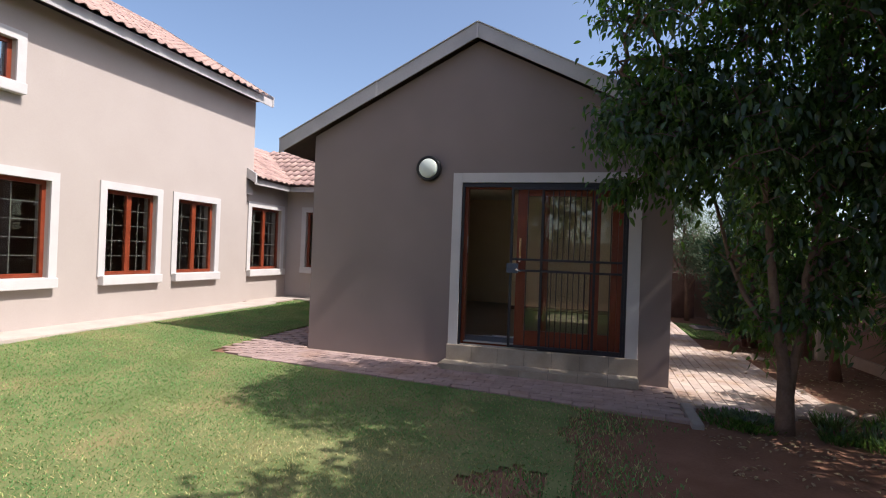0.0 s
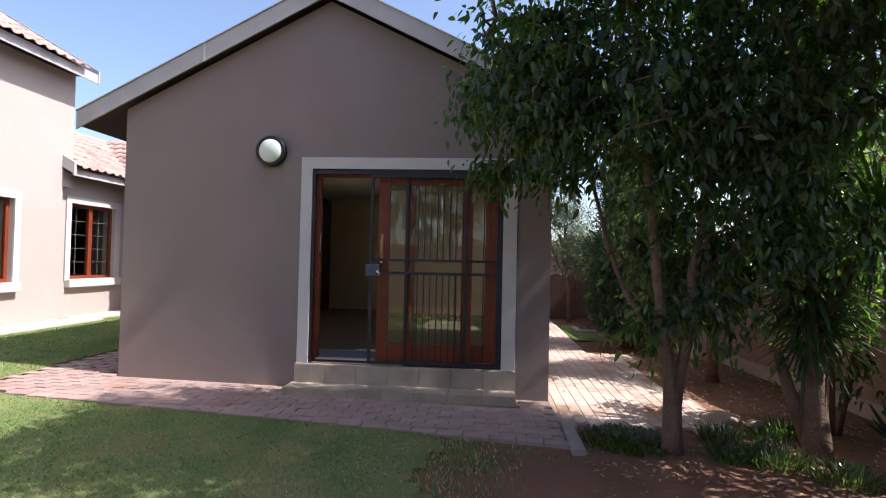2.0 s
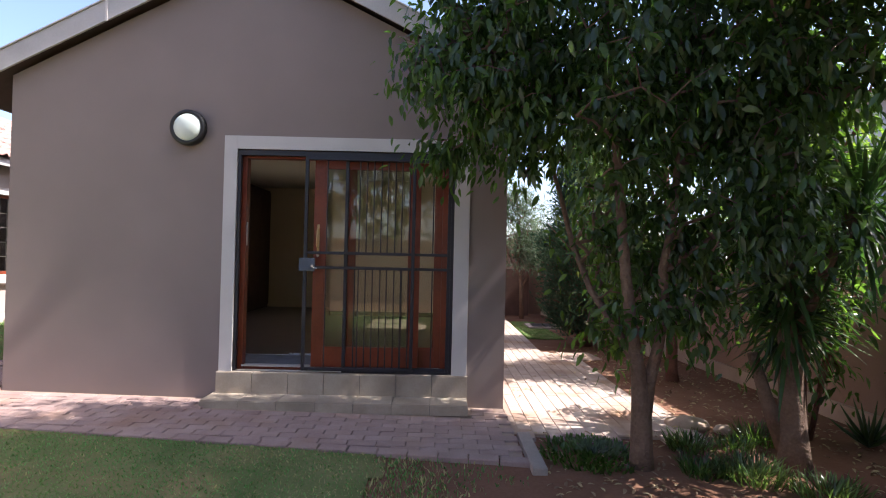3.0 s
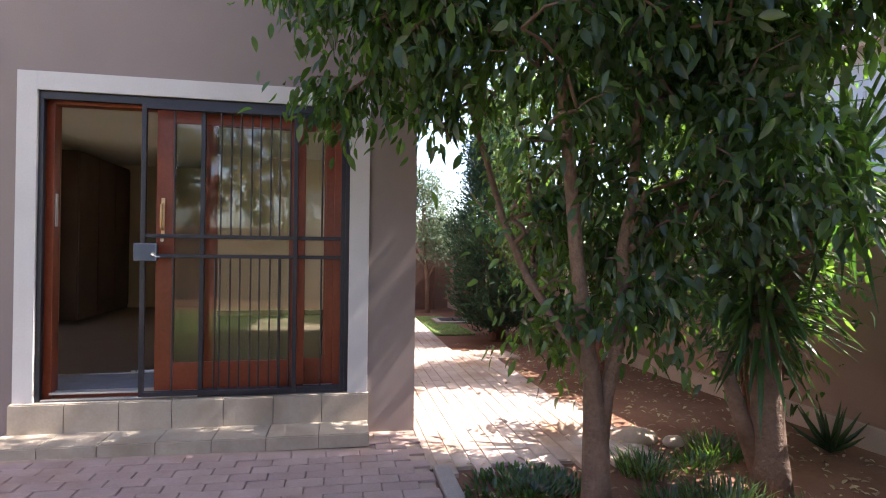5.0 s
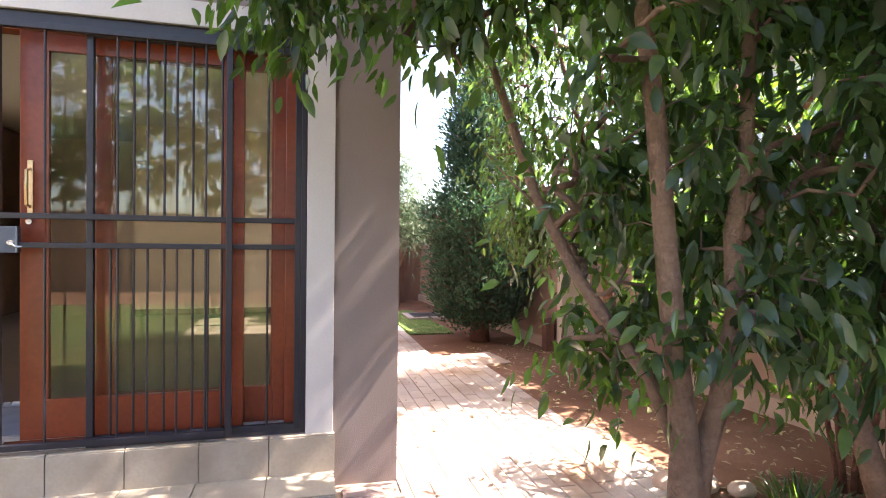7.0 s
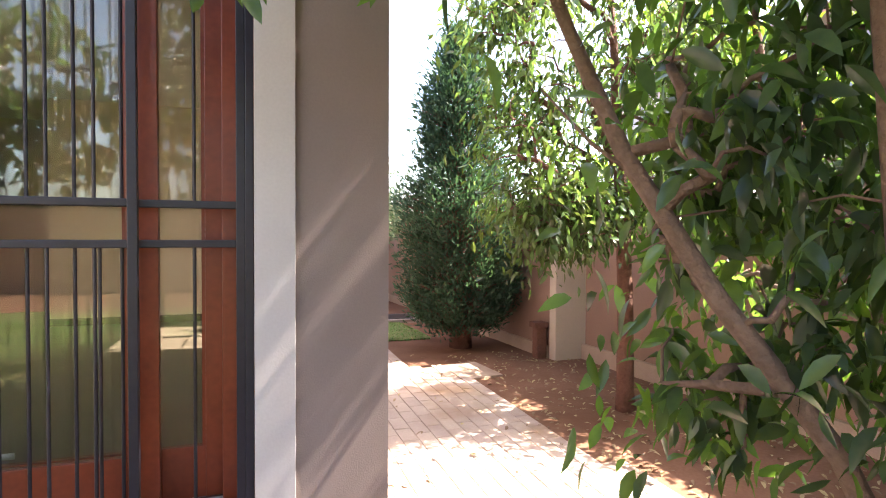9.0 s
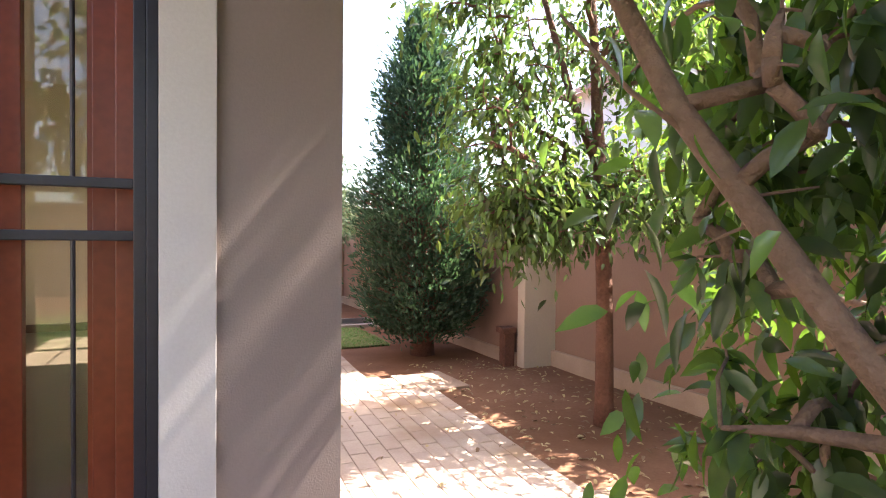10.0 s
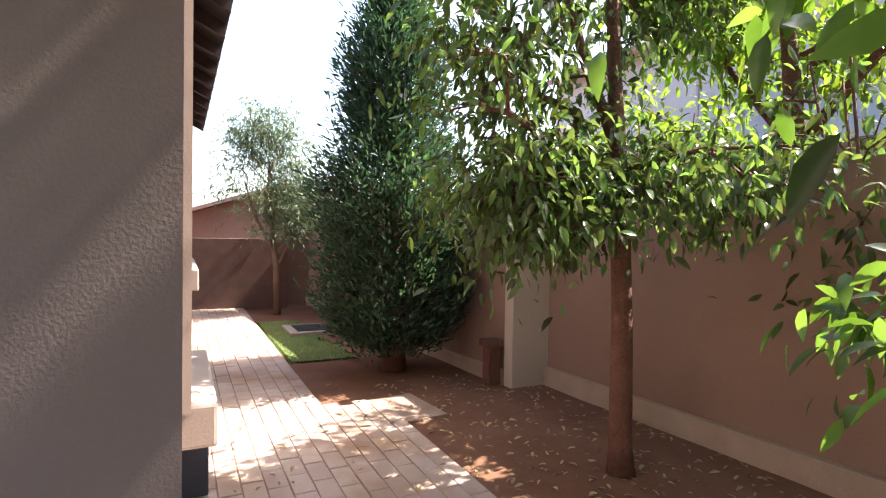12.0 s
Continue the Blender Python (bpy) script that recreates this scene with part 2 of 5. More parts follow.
def wall_with_openings(name, axis, at, thick, lo, hi, z0, z1, openings, mat, top=None):
    """A wall along x (axis 'x', at y) or along y (axis 'y', at x), cut by openings (a, b, z0, z1). top(u) may give its upper edge."""
    cuts = sorted({lo, hi, *(v for o in openings for v in o[:2] if lo < v < hi)} | ({top[0]} if top and lo < top[0] < hi else set()))
    bm = bmesh.new()

    def top_at(u):
        return top[1](u) if top else z1

    for a, b in zip(cuts, cuts[1:]):
        mid = (a + b) / 2
        holes = sorted((o[2], o[3]) for o in openings if o[0] <= mid <= o[1])
        base = z0
        for h0, h1 in holes + [(None, None)]:
            za, zb = (top_at(a), top_at(b)) if h0 is None else (h0, h0)
            if za - base > 1e-4:
                pts = [(a, base), (b, base), (b, zb), (a, za)]
                vs = []
                for off in (0, thick):
                    vs.append([bm.verts.new((u, at + off, z) if axis == "x" else (at + off, u, z)) for u, z in pts])
                bm.faces.new(vs[0])
                bm.faces.new(vs[1][::-1])
                for i in range(4):
                    j = (i + 1) % 4
                    bm.faces.new((vs[0][j], vs[0][i], vs[1][i], vs[1][j]))
            base = h1
    bmesh.ops.remove_doubles(bm, verts=bm.verts, dist=1e-5)
    bmesh.ops.recalc_face_normals(bm, faces=bm.faces)
    return tagged(part(name, bm, mat), kind="structure")


# ---- ground ----
def ground_z(x, y):
    """The lie of the land: level by the corner of the garden building, rising to the house."""
    if x > 0:
        return 0.0
    if x > -4.6:
        return -0.016 * x * min(1.0, max(0.0, 1 + (y + 1.5) / 6)) + 0.0
    k = min(1.0, max(0.0, 1 + (y + 1.5) / 6))
    return (0.0736 + min(0.2, (-4.6 - x) * 0.064)) * (0.4 + 0.6 * k)


def grid_sheet(name, x0, x1, y0, y1, nx, ny, height, mat, keep=None, label="", kind="structure"):
    xs, ys = np.linspace(x0, x1, nx + 1), np.linspace(y0, y1, ny + 1)
    verts = [(x, y, height(x, y)) for y in ys for x in xs]
    faces = []
    for j in range(ny):
        for i in range(nx):
            if keep is None or keep((xs[i] + xs[i + 1]) / 2, (ys[j] + ys[j + 1]) / 2):
                a = j * (nx + 1) + i
                faces.append((a, a + 1, a + nx + 2, a + nx + 1))
    return mesh_object(name, verts, faces, mat, label=label, kind=kind, smooth=True)


def soil_z(x, y):
    z = ground_z(x, y) - 0.03
    if x > -0.1 or y > 4.5 or y < -1.2:
        z += 0.012 * noise.noise(Vector((x * 2.2, y * 2.2, 0)))
    return z


_xs = [-400, -120, -50, -25, -14] + list(np.arange(-11, 8.01, 0.25)) + [12, 25, 50, 120, 400]
_ys = [-400, -120, -50, -25, -14] + list(np.arange(-11, 12.01, 0.25)) + [16, 25, 50, 120, 400]
_v = [(x, y, soil_z(x, y) if -12 < x < 9 and -12 < y < 13 else ground_z(x, y) - 0.03) for y in _ys for x in _xs]
_n = len(_xs)
_f = [(j * _n + i, j * _n + i + 1, (j + 1) * _n + i + 1, (j + 1) * _n + i) for j in range(len(_ys) - 1) for i in range(_n - 1)]
mesh_object("ground", _v, _f, SOIL, label="red garden soil, dry and bare under the trees", kind="structure", smooth=True)


def front_edge(x):
    """Where the front paving ends towards the lawn."""
    return -0.93 - 0.09 * max(0.0, x + 4.4)


def lawn_cover(x, y):
    """0 to 1: how densely grass stands at a place."""
    n1 = noise.noise(Vector((x * 0.9, y * 0.9, 3.1))) + 0.5 * noise.noise(Vector((x * 2.7, y * 2.7, 7.7)))
    if 0.95 < x < 1.62 - 0.05 * (y - 4.5) and 4.55 < y < 7.1:
        return 0.85
    if y > 0.2 and x > -5.5:
        return 0.0
    if x > -5.45 and y > front_edge(x) - 0.04:
        return 0.0
    if x < -7.35 or y > 4.5:
        return 0.0
    if -5.8 < x < -5.0 and -1.2 < y < -0.2 and (x + 5.0) ** 2 / 0.2 + (y + 0.5) ** 2 / 0.25 < 1:
        return 0.0
    bare = max(0.0, (x + 1.7) * 0.75) if y > -6 else 0.0
    cover = 1.05 - bare + 0.45 * n1
    patch = (x + 1.5) ** 2 / 0.25 + (y + 3.25) ** 2 / 0.14
    if patch < 1:
        cover -= 0.5 * (1 - patch)
    return max(0.0, min(1.0, cover))


def dryness(x, y):
    """0 to 1: the share of straw among the grass."""
    n1 = noise.noise(Vector((x * 1.1, y * 1.1, 11.0))) + 0.5 * noise.noise(Vector((x * 3.3, y * 3.3, 5.0)))
    d = 0.04 + 0.32 * max(0.0, n1)
    d += 0.95 * math.exp(-((x + 2.5) ** 2 / 1.1 + (y + 3.4) ** 2 / 0.4))
    d += 0.3 * math.exp(-((x + 4.2) ** 2 / 2.5 + (y + 4.2) ** 2 / 0.7))
    d += 0.5 * math.exp(-((x + 1.0) ** 2 / 0.6 + (y + 2.2) ** 2 / 0.8))
    return max(0.0, min(0.92, d))


def lawn():
    root = thing("lawn", "short green lawn, dry and yellowish in patches, thinning to bare soil", "lawn")
    root["kind"] = "structure"
    rng = np.random.default_rng(5)
    total = 420000
    xs = rng.uniform(-8.0, 3.2, total * 2)
    ys = rng.uniform(-7.2, 7.2, total * 2)
    near = (ys < 4.6) | (xs > 0.9)
    xs, ys = xs[near], ys[near]
    keep = rng.random(len(xs)) < np.array([lawn_cover(x, y) for x, y in zip(xs, ys)]) * 0.95
    xs, ys = xs[keep], ys[keep]
    m = len(xs)
    zs = np.array([ground_z(x, y) for x, y in zip(xs, ys)]) - 0.03
    h = rng.uniform(0.018, 0.038, m)
    a = rng.uniform(0, 2 * math.pi, m)
    lean = rng.uniform(0.2, 1.1, m) * h
    b = rng.uniform(0, 2 * math.pi, m)
    w = rng.uniform(0.003, 0.0055, m)
    base = np.stack([xs, ys, zs], 1)
    side = np.stack([np.cos(a) * w, np.sin(a) * w, np.zeros(m)], 1)
    mid = base + np.stack([np.cos(b) * lean * 0.35, np.sin(b) * lean * 0.35, h * 0.6], 1)
    tip = base + np.stack([np.cos(b) * lean, np.sin(b) * lean, h], 1)
    verts = np.stack([base - side, base + side, mid - side * 0.8, mid + side * 0.8, tip], 1).reshape(-1, 3)
    i = np.arange(m)[:, None] * 5
    tris = np.concatenate([i + [0, 1, 3], i + [0, 3, 2], i + [2, 3, 4]], 0)
    straw = rng.random(m) < np.array([dryness(x, y) for x, y in zip(xs, ys)])
    dry = material("dry grass blade", (0.33, 0.30, 0.12), (0.46, 0.40, 0.20), 0.7, 2.0, 12, 0.0, spec=0.2, by_island=0.3)
    for name, mask, mat in (("grass", ~straw, GRASS), ("dry_grass", straw, dry)):
        pick = verts.reshape(-1, 5, 3)[mask].reshape(-1, 3)
        i = np.arange(int(mask.sum()))[:, None] * 5
        fast_mesh(name, pick, np.concatenate([i + [0, 1, 3], i + [0, 3, 2], i + [2, 3, 4]], 0), mat, root, kind="stuff")
    thatch = material("lawn thatch", (0.10, 0.14, 0.05), (0.20, 0.21, 0.09), 0.95, 2.0, 60, 0.8, 40, spec=0.1, stains=((0.26, 0.20, 0.10), 1.3, 0.5, 0.75))
    xs, ys = np.arange(-8.3, 3.3, 0.08), np.arange(-8.4, 7.3, 0.08)
    n = len(xs)
    verts = [(x, y, ground_z(x, y) - 0.012) for y in ys for x in xs]
    faces = [(j * n + k, j * n + k + 1, (j + 1) * n + k + 1, (j + 1) * n + k) for j in range(len(ys) - 1) for k in range(n - 1)
             if lawn_cover(xs[k] + 0.04, ys[j] + 0.04) > 0.55]
    mesh_object("thatch", verts, faces, thatch, root, kind="stuff", smooth=True)


def fast_mesh(name, verts, tris, mat, parent=None, label="", kind="", smooth=False):
    me = bpy.data.meshes.new(name)
    me.vertices.add(len(verts))
    me.vertices.foreach_set("co", np.asarray(verts, np.float32).ravel())
    t = np.asarray(tris, np.int32)
    me.loops.add(t.size)
    me.loops.foreach_set("vertex_index", t.ravel())
    me.polygons.add(len(t))
    me.polygons.foreach_set("loop_start", np.arange(0, t.size, 3, dtype=np.int32))
    me.update(calc_edges=True)
    me.materials.append(mat)
    if smooth:
        me.shade_smooth()
    ob = new(name, me)
    if parent is not None:
        ob.parent = parent
    return tagged(ob, label=label, kind=kind)


lawn()

# ---- garden building ----
WX, DEEP = -4.6, 8.25          # left outer face, length towards the back
APEX_X, APEX_Z, EAVE_Z = -2.35, 4.12, 2.965
DL, DR, DZ0, DZ1 = -2.50, -0.485, 0.285, 2.33   # door opening


def gable_top(x):
    return EAVE_Z + (APEX_Z - EAVE_Z) * (1 - abs(x - APEX_X) / (0 - APEX_X if x > APEX_X else APEX_X - WX))


WINDOWS_SIDE = [(1.07, 1.75, 0.72, 2.2), (3.1, 4.45, 1.0, 2.5), (5.9, 7.1, 0.76, 2.2)]
# unseen west opening, added to let more daylight into the room
WINDOW_WEST_FILL = [(0.8, 4.0, 0.6, 2.5)]
wall_with_openings("wall_gable", "x", 0.0, 0.22, WX, 0.0, -0.2, EAVE_Z, [(DL, DR, DZ0, DZ1)], PLASTER_SHADE, top=(APEX_X, gable_top))
wall_with_openings("wall_side", "y", -0.22, 0.22, 0.22, DEEP, -0.2, EAVE_Z, WINDOWS_SIDE, PLASTER_SHADE)
wall_with_openings("wall_house_side", "y", WX, 0.22, 0.22, DEEP, -0.2, EAVE_Z, WINDOW_WEST_FILL, PLASTER_SHADE)
wall_with_openings("wall_back", "x", DEEP, 0.22, WX, 0.0, -0.2, EAVE_Z, [], PLASTER_SHADE, top=(APEX_X, gable_top))

# inside
box("floor", (WX + 0.22, 0.22, 0.0), (-0.22, DEEP, 0.28), FLOOR_IN)["kind"] = "structure"
wall_with_openings("wall_room_lining", "x", 0.224, 0.012, WX + 0.22, -0.22, 0.28, 2.74, [(DL, DR, DZ0, DZ1)], CREAM)
wall_with_openings("wall_room_east", "y", -0.236, 0.012, 0.24, 4.90, 0.28, 2.74, WINDOWS_SIDE[1:2], CREAM)
wall_with_openings("wall_room_west", "y", WX + 0.224, 0.012, 0.24, 6.3, 0.28, 2.74, WINDOW_WEST_FILL, CREAM)
wall_with_openings("wall_room_back", "x", 4.90, 0.12, -2.6, -0.24, 0.28, 2.74, [], CREAM)
wall_with_openings("wall_room_return", "y", -2.6, 0.12, 5.02, 6.3, 0.28, 2.74, [], CREAM)
wall_with_openings("wall_recess_back", "x", 6.3, 0.12, WX + 0.24, -2.48, 0.28, 2.74, [], CREAM)
box("ceiling", (WX + 0.22, 0.24, 2.74), (-0.22, DEEP, 2.78), CEILING)["kind"] = "structure"
box("baseboard", (-2.6, 4.88, 0.28), (-0.24, 4.90, 0.36), DARK)["kind"] = "structure"
wardrobe = thing("wardrobe", "dark brown built-in wardrobe standing on the tiled floor", "wardrobe")
box("carcass", (WX + 0.24, 4.4, 0.28), (-4.15, 6.28, 2.66), DARK, wardrobe, 0.004)
for k in range(3):
    box("door", (-4.147, 4.42 + 0.62 * k, 0.34), (-4.13, 5.02 + 0.62 * k, 2.62), DARK, wardrobe, 0.003)

# surround, ledge, step
bm = bmesh.new()
block(bm, (-2.62, -0.022, 0.28), (DL, 0.0, 2.45), 0.003)
block(bm, (DR, -0.022, 0.28), (-0.345, 0.0, 2.45), 0.003)
block(bm, (DL, -0.022, DZ1), (DR, 0.0, 2.45), 0.0)
tagged(part("trim", bm, TRIM), label="pale plaster band round the sliding door", kind="structure")


def tiled_riser(name, x0, x1, y0, y1, z0, z1, tile, label):
    """A low masonry step clad with tiles on its face and top."""
    root = thing(name, label, "step")
    box("core", (x0 + 0.006, y0 + 0.006, z0), (x1 - 0.006, y1, z1 - 0.006), GROUT, root)
    n = max(1, round((x1 - x0) / tile))
    w = (x1 - x0) / n
    face, top = bmesh.new(), bmesh.new()
    block(face, (0.002, 0, 0), (w - 0.003, 0.008, z1 - z0 - 0.002), 0.0015)
    block(top, (0.002, 0, 0), (w - 0.003, y1 - y0 - 0.014, 0.009), 0.002)
    f = part("riser_tile", face, STEP_TILE, root)
    t = part("tread_tile", top, STEP_TILE, root)
    f.location, t.location = (x0, y0 - 0.004, z0), (x0, y0 + 0.006, z1 - 0.004)
    for i in range(1, n):
        for ob, loc in ((f, (x0 + i * w, y0 - 0.004, z0)), (t, (x0 + i * w, y0 + 0.006, z1 - 0.004))):
            c = ob.copy()
            scene.collection.objects.link(c)
            c.location = loc


tiled_riser("door_ledge", -2.63, -0.335, -0.05, -0.001, 0.075, 0.278, 0.33, "cream tiled ledge under the sliding door")
tiled_riser("door_step", -2.66, -0.34, -0.32, -0.001, 0.0, 0.085, 0.33, "worn cream tiled step in front of the sliding door")


# ---- sliding door and its security gate ----
def sliding_door():
    root = thing("sliding_door", "mahogany framed glass sliding door, left half open", "sliding door")
    y0, y1 = 0.07, 0.16
    bm = bmesh.new()
    block(bm, (DL, y0, DZ0), (DL + 0.065, y1, DZ1), 0.004)
    block(bm, (DR - 0.11, y0, DZ0), (DR, y1, DZ1), 0.004)
    block(bm, (DL + 0.065, y0, DZ1 - 0.07), (DR - 0.11, y1, DZ1), 0.004)
    block(bm, (DL + 0.065, y0 + 0.02, DZ0), (DR - 0.11, y1, DZ0 + 0.03), 0.004)
    part("frame", bm, WOOD, root)

    def leaf(name, a, b, y, label, left=0.105, right=0.10):
        lf = thing(name, "", "")
        lf.parent = root
        d = 0.036
        lo, hi = DZ0 + 0.035, DZ1 - 0.07
        box("stile", (a, y, lo), (a + left, y + d, hi), WOOD, lf, 0.003)
        box("stile", (b - right, y, lo), (b, y + d, hi), WOOD, lf, 0.003)
        box("rail", (a + left, y + 0.002, lo), (b - right, y + d - 0.002, lo + 0.19), WOOD, lf, 0.003)
        box("rail", (a + left, y + 0.002, hi - 0.085), (b - right, y + d - 0.002, hi), WOOD, lf, 0.003)
        bm = bmesh.new()
        for p in (((a + left, y + 0.004, lo + 0.19), (a + left + 0.012, y + d - 0.004, hi - 0.085)), ((b - right - 0.012, y + 0.004, lo + 0.19), (b - right, y + d - 0.004, hi - 0.085))):
            block(bm, *p)
        part("bead", bm, WOOD, lf)
        box("pane", (a + left + 0.001, y + 0.014, lo + 0.191), (b - right - 0.001, y + 0.019, hi - 0.086), GLASS, lf)
        return lf

    sl = leaf("sliding_leaf", -1.80, -0.80, 0.072, "")
    leaf("fixed_leaf", -1.50, -0.595, 0.118, "", left=0.075, right=0.06)
    bm = bmesh.new()
    tube(bm, [(-1.755, 0.066, 1.43), (-1.755, 0.03, 1.44), (-1.755, 0.026, 1.52), (-1.755, 0.03, 1.60), (-1.755, 0.066, 1.61)], [0.007, 0.008, 0.009, 0.008, 0.007], 8)
    block(bm, (-1.767, 0.064, 1.38), (-1.743, 0.071, 1.65), 0.003)
    part("pull_handle", bm, BRASS, sl, "brass pull handle")
    bm = bmesh.new()
    tube(bm, [(-1.755, 0.05, 1.36), (-1.755, 0.071, 1.36)], [0.013, 0.013], 12)
    part("lock_cylinder", bm, CHROME, sl, "chrome lock cylinder")
    bm = bmesh.new()
    block(bm, (DL + 0.065, 0.085, DZ0 + 0.03), (DR - 0.11, 0.092, DZ0 + 0.042))
    block(bm, (DL + 0.065, 0.13, DZ0 + 0.03), (DR - 0.11, 0.137, DZ0 + 0.042))
    block(bm, (DL + 0.01, 0.01, DZ0 + 0.001), (DR - 0.01, 0.02, DZ0 + 0.012))
    part("track", bm, ALU, root, "bright aluminium floor track")
    # bright strip added in place of light reflected off the left jamb
    box("jamb_glint_plate", (DL + 0.065, 0.088, 1.44), (DL + 0.070, 0.118, 1.66), ALU, root, 0.001, "bright metal strip standing in for a glint on the jamb")


sliding_door()


def gate_panel(root, name, a, b, y, bars, extra, mids=(1.25, 1.385), lo=0.305, hi=2.27, label=""):
    g = thing(name)
    g.parent = root
    if label:
        g["label"] = label
    t = 0.016
    bm = bmesh.new()
    block(bm, (a, y - t, lo), (a + 0.03, y + t, hi), 0.003)
    block(bm, (b - 0.03, y - t, lo), (b, y + t, hi), 0.003)
    block(bm, (a + 0.03, y - t, hi - 0.03), (b - 0.03, y + t, hi), 0.003)
    block(bm, (a + 0.03, y - t, lo), (b - 0.03, y + t, lo + 0.03), 0.003)
    part("gate_frame", bm, STEEL, g)
    for z in mids:
        box("mid_rail", (a + 0.03, y - 0.012, z - 0.013), (b - 0.03, y + 0.012, z + 0.013), STEEL, g, 0.003)
    for i, x in enumerate(bars):
        for z0, z1 in ((lo + 0.03, mids[0] - 0.013), (mids[1] + 0.013, hi - 0.03)):
            bm = bmesh.new()
            tube(bm, [(x, y, z0), (x, y, z1)], [0.006, 0.006], 8)
            part("bar", bm, STEEL, g, smooth=False)
    for x in extra:
        bm = bmesh.new()
        tube(bm, [(x, y, lo + 0.03), (x, y, mids[0] - 0.013)], [0.006, 0.006], 8)
        part("bar", bm, STEEL, g)
    return g


def security_gate():
    root = thing("security_gate", "dark steel sliding security gate with lock box, pushed half open", "security gate")
    box("top_rail", (DL + 0.002, 0.0, 2.275), (DR - 0.002, 0.045, 2.325), STEEL, root, 0.004)
    box("side_post", (DL + 0.002, 0.0, DZ0 + 0.002), (DL + 0.03, 0.04, 2.275), STEEL, root, 0.003)
    box("side_post", (DR - 0.03, 0.0, DZ0 + 0.002), (DR - 0.002, 0.04, 2.275), STEEL, root, 0.003)
    box("bottom_rail", (-1.5, 0.0, DZ0 - 0.002), (DR - 0.03, 0.04, DZ0 + 0.022), STEEL, root, 0.003)
    g = gate_panel(root, "sliding_panel", -1.865, -0.845, -0.022, [-1.66, -1.36, -1.23, -1.10, -0.97], [])
    gate_panel(root, "fixed_panel", -1.50, -0.515, 0.018, [-1.30, -1.165, -1.035, -0.90, -0.68], [-1.40, -0.965])
    lb = box("lock_box", (-1.90, -0.055, 1.215), (-1.76, -0.005, 1.335), STEEL_BLUE, g, 0.004, "blue grey steel lock box")
    bm = bmesh.new()
    tube(bm, [(-1.775, -0.072, 1.262), (-1.775, -0.055, 1.262)], [0.012, 0.012], 10)
    block(bm, (-1.779, -0.095, 1.255), (-1.771, -0.072, 1.269), 0.002)
    tube(bm, [(-1.775, -0.083, 1.262), (-1.75, -0.085, 1.245), (-1.725, -0.083, 1.243)], [0.004, 0.004, 0.003], 6)
    part("key", bm, CHROME, lb, "chrome key left in the lock")
    box("sliding_track", (DL + 0.06, 0.052, DZ0 + 0.03), (-1.86, 0.066, DZ0 + 0.045), ALU, root, 0.002, "bright track rail")


security_gate()

mat = thing("door_mat", "flat pale grey mat lying inside the doorway", "door mat")
box("pad", (-3.0, 0.24, 0.281), (-1.50, 0.80, 0.291), ALU_DULL, mat, 0.003)
rod = thing("rod", "thin white rod lying along the back of the door mat", "rod")
bm = bmesh.new()
tube(bm, [(-2.16, 0.835, 0.295), (-1.5, 0.845, 0.295)], [0.014, 0.014], 10)
part("pole", bm, WHITE, rod, smooth=True)
bm = bmesh.new()
tube(bm, [(-3.0, 0.83, 0.287), (-2.16, 0.835, 0.287)], [0.006, 0.006], 8)
block(bm, (-2.20, 0.81, 0.281), (-2.17, 0.83, 0.31), 0.003)
part("bracket", bm, ALU, rod, "bright metal bracket")

# wall lamp
lamp = thing("wall_lamp", "unlit round bulkhead lamp with black rim and opal glass", "wall lamp", at=(-2.945, 0, 2.505))
bm = bmesh.new()
for (y0, r0), (y1, r1) in (((0, 0.150), (-0.03, 0.165)), ((-0.03, 0.165), (-0.075, 0.16)), ((-0.075, 0.16), (-0.085, 0.128)), ((-0.085, 0.128), (-0.07, 0.125))):
    a = [bm.verts.new((r0 * math.cos(2 * math.pi * k / 40), y0, r0 * math.sin(2 * math.pi * k / 40))) for k in range(40)]
    b = [bm.verts.new((r1 * math.cos(2 * math.pi * k / 40), y1, r1 * math.sin(2 * math.pi * k / 40))) for k in range(40)]
    for k in range(40):
        bm.faces.new((a[k], a[(k + 1) % 40], b[(k + 1) % 40], b[k]))
bmesh.ops.remove_doubles(bm, verts=bm.verts, dist=1e-4)
part("rim", bm, BLACK, lamp, "black rim", smooth=True)
bm = bmesh.new()
rings = []
for j in range(7):
    u = j / 6 * math.pi / 2
    rings.append([bm.verts.new((0.127 * math.cos(u) * math.cos(2 * math.pi * k / 32), -0.07 - 0.045 * math.sin(u), 0.127 * math.cos(u) * math.sin(2 * math.pi * k / 32))) for k in range(32)] if j < 6 else [bm.verts.new((0, -0.115, 0))])
for r0, r1 in zip(rings, rings[1:]):
    for k in range(32):
        bm.faces.new((r0[k], r0[(k + 1) % 32], r1[(k + 1) % 32], r1[k]) if len(r1) > 1 else (r0[k], r0[(k + 1) % 32], r1[0]))
part("diffuser", bm, LAMP_GLASS, lamp, "opal glass diffuser", smooth=True)


# ---- roof of the garden building ----
def slope_slab(bm, a, b, y0, y1, drop):
    """A sloping board between two points of a section, from y0 to y1."""
    (xa, za), (xb, zb) = a, b
    vs = [bm.verts.new(p) for p in ((xa, y0, za), (xb, y0, zb), (xb, y1, zb), (xa, y1, za), (xa, y0, za - drop), (xb, y0, zb - drop), (xb, y1, zb - drop), (xa, y1, za - drop))]
    for f in ((0, 1, 2, 3), (7, 6, 5, 4), (0, 4, 5, 1), (1, 5, 6, 2), (2, 6, 7, 3), (3, 7, 4, 0)):
        bm.faces.new([vs[i] for i in f])


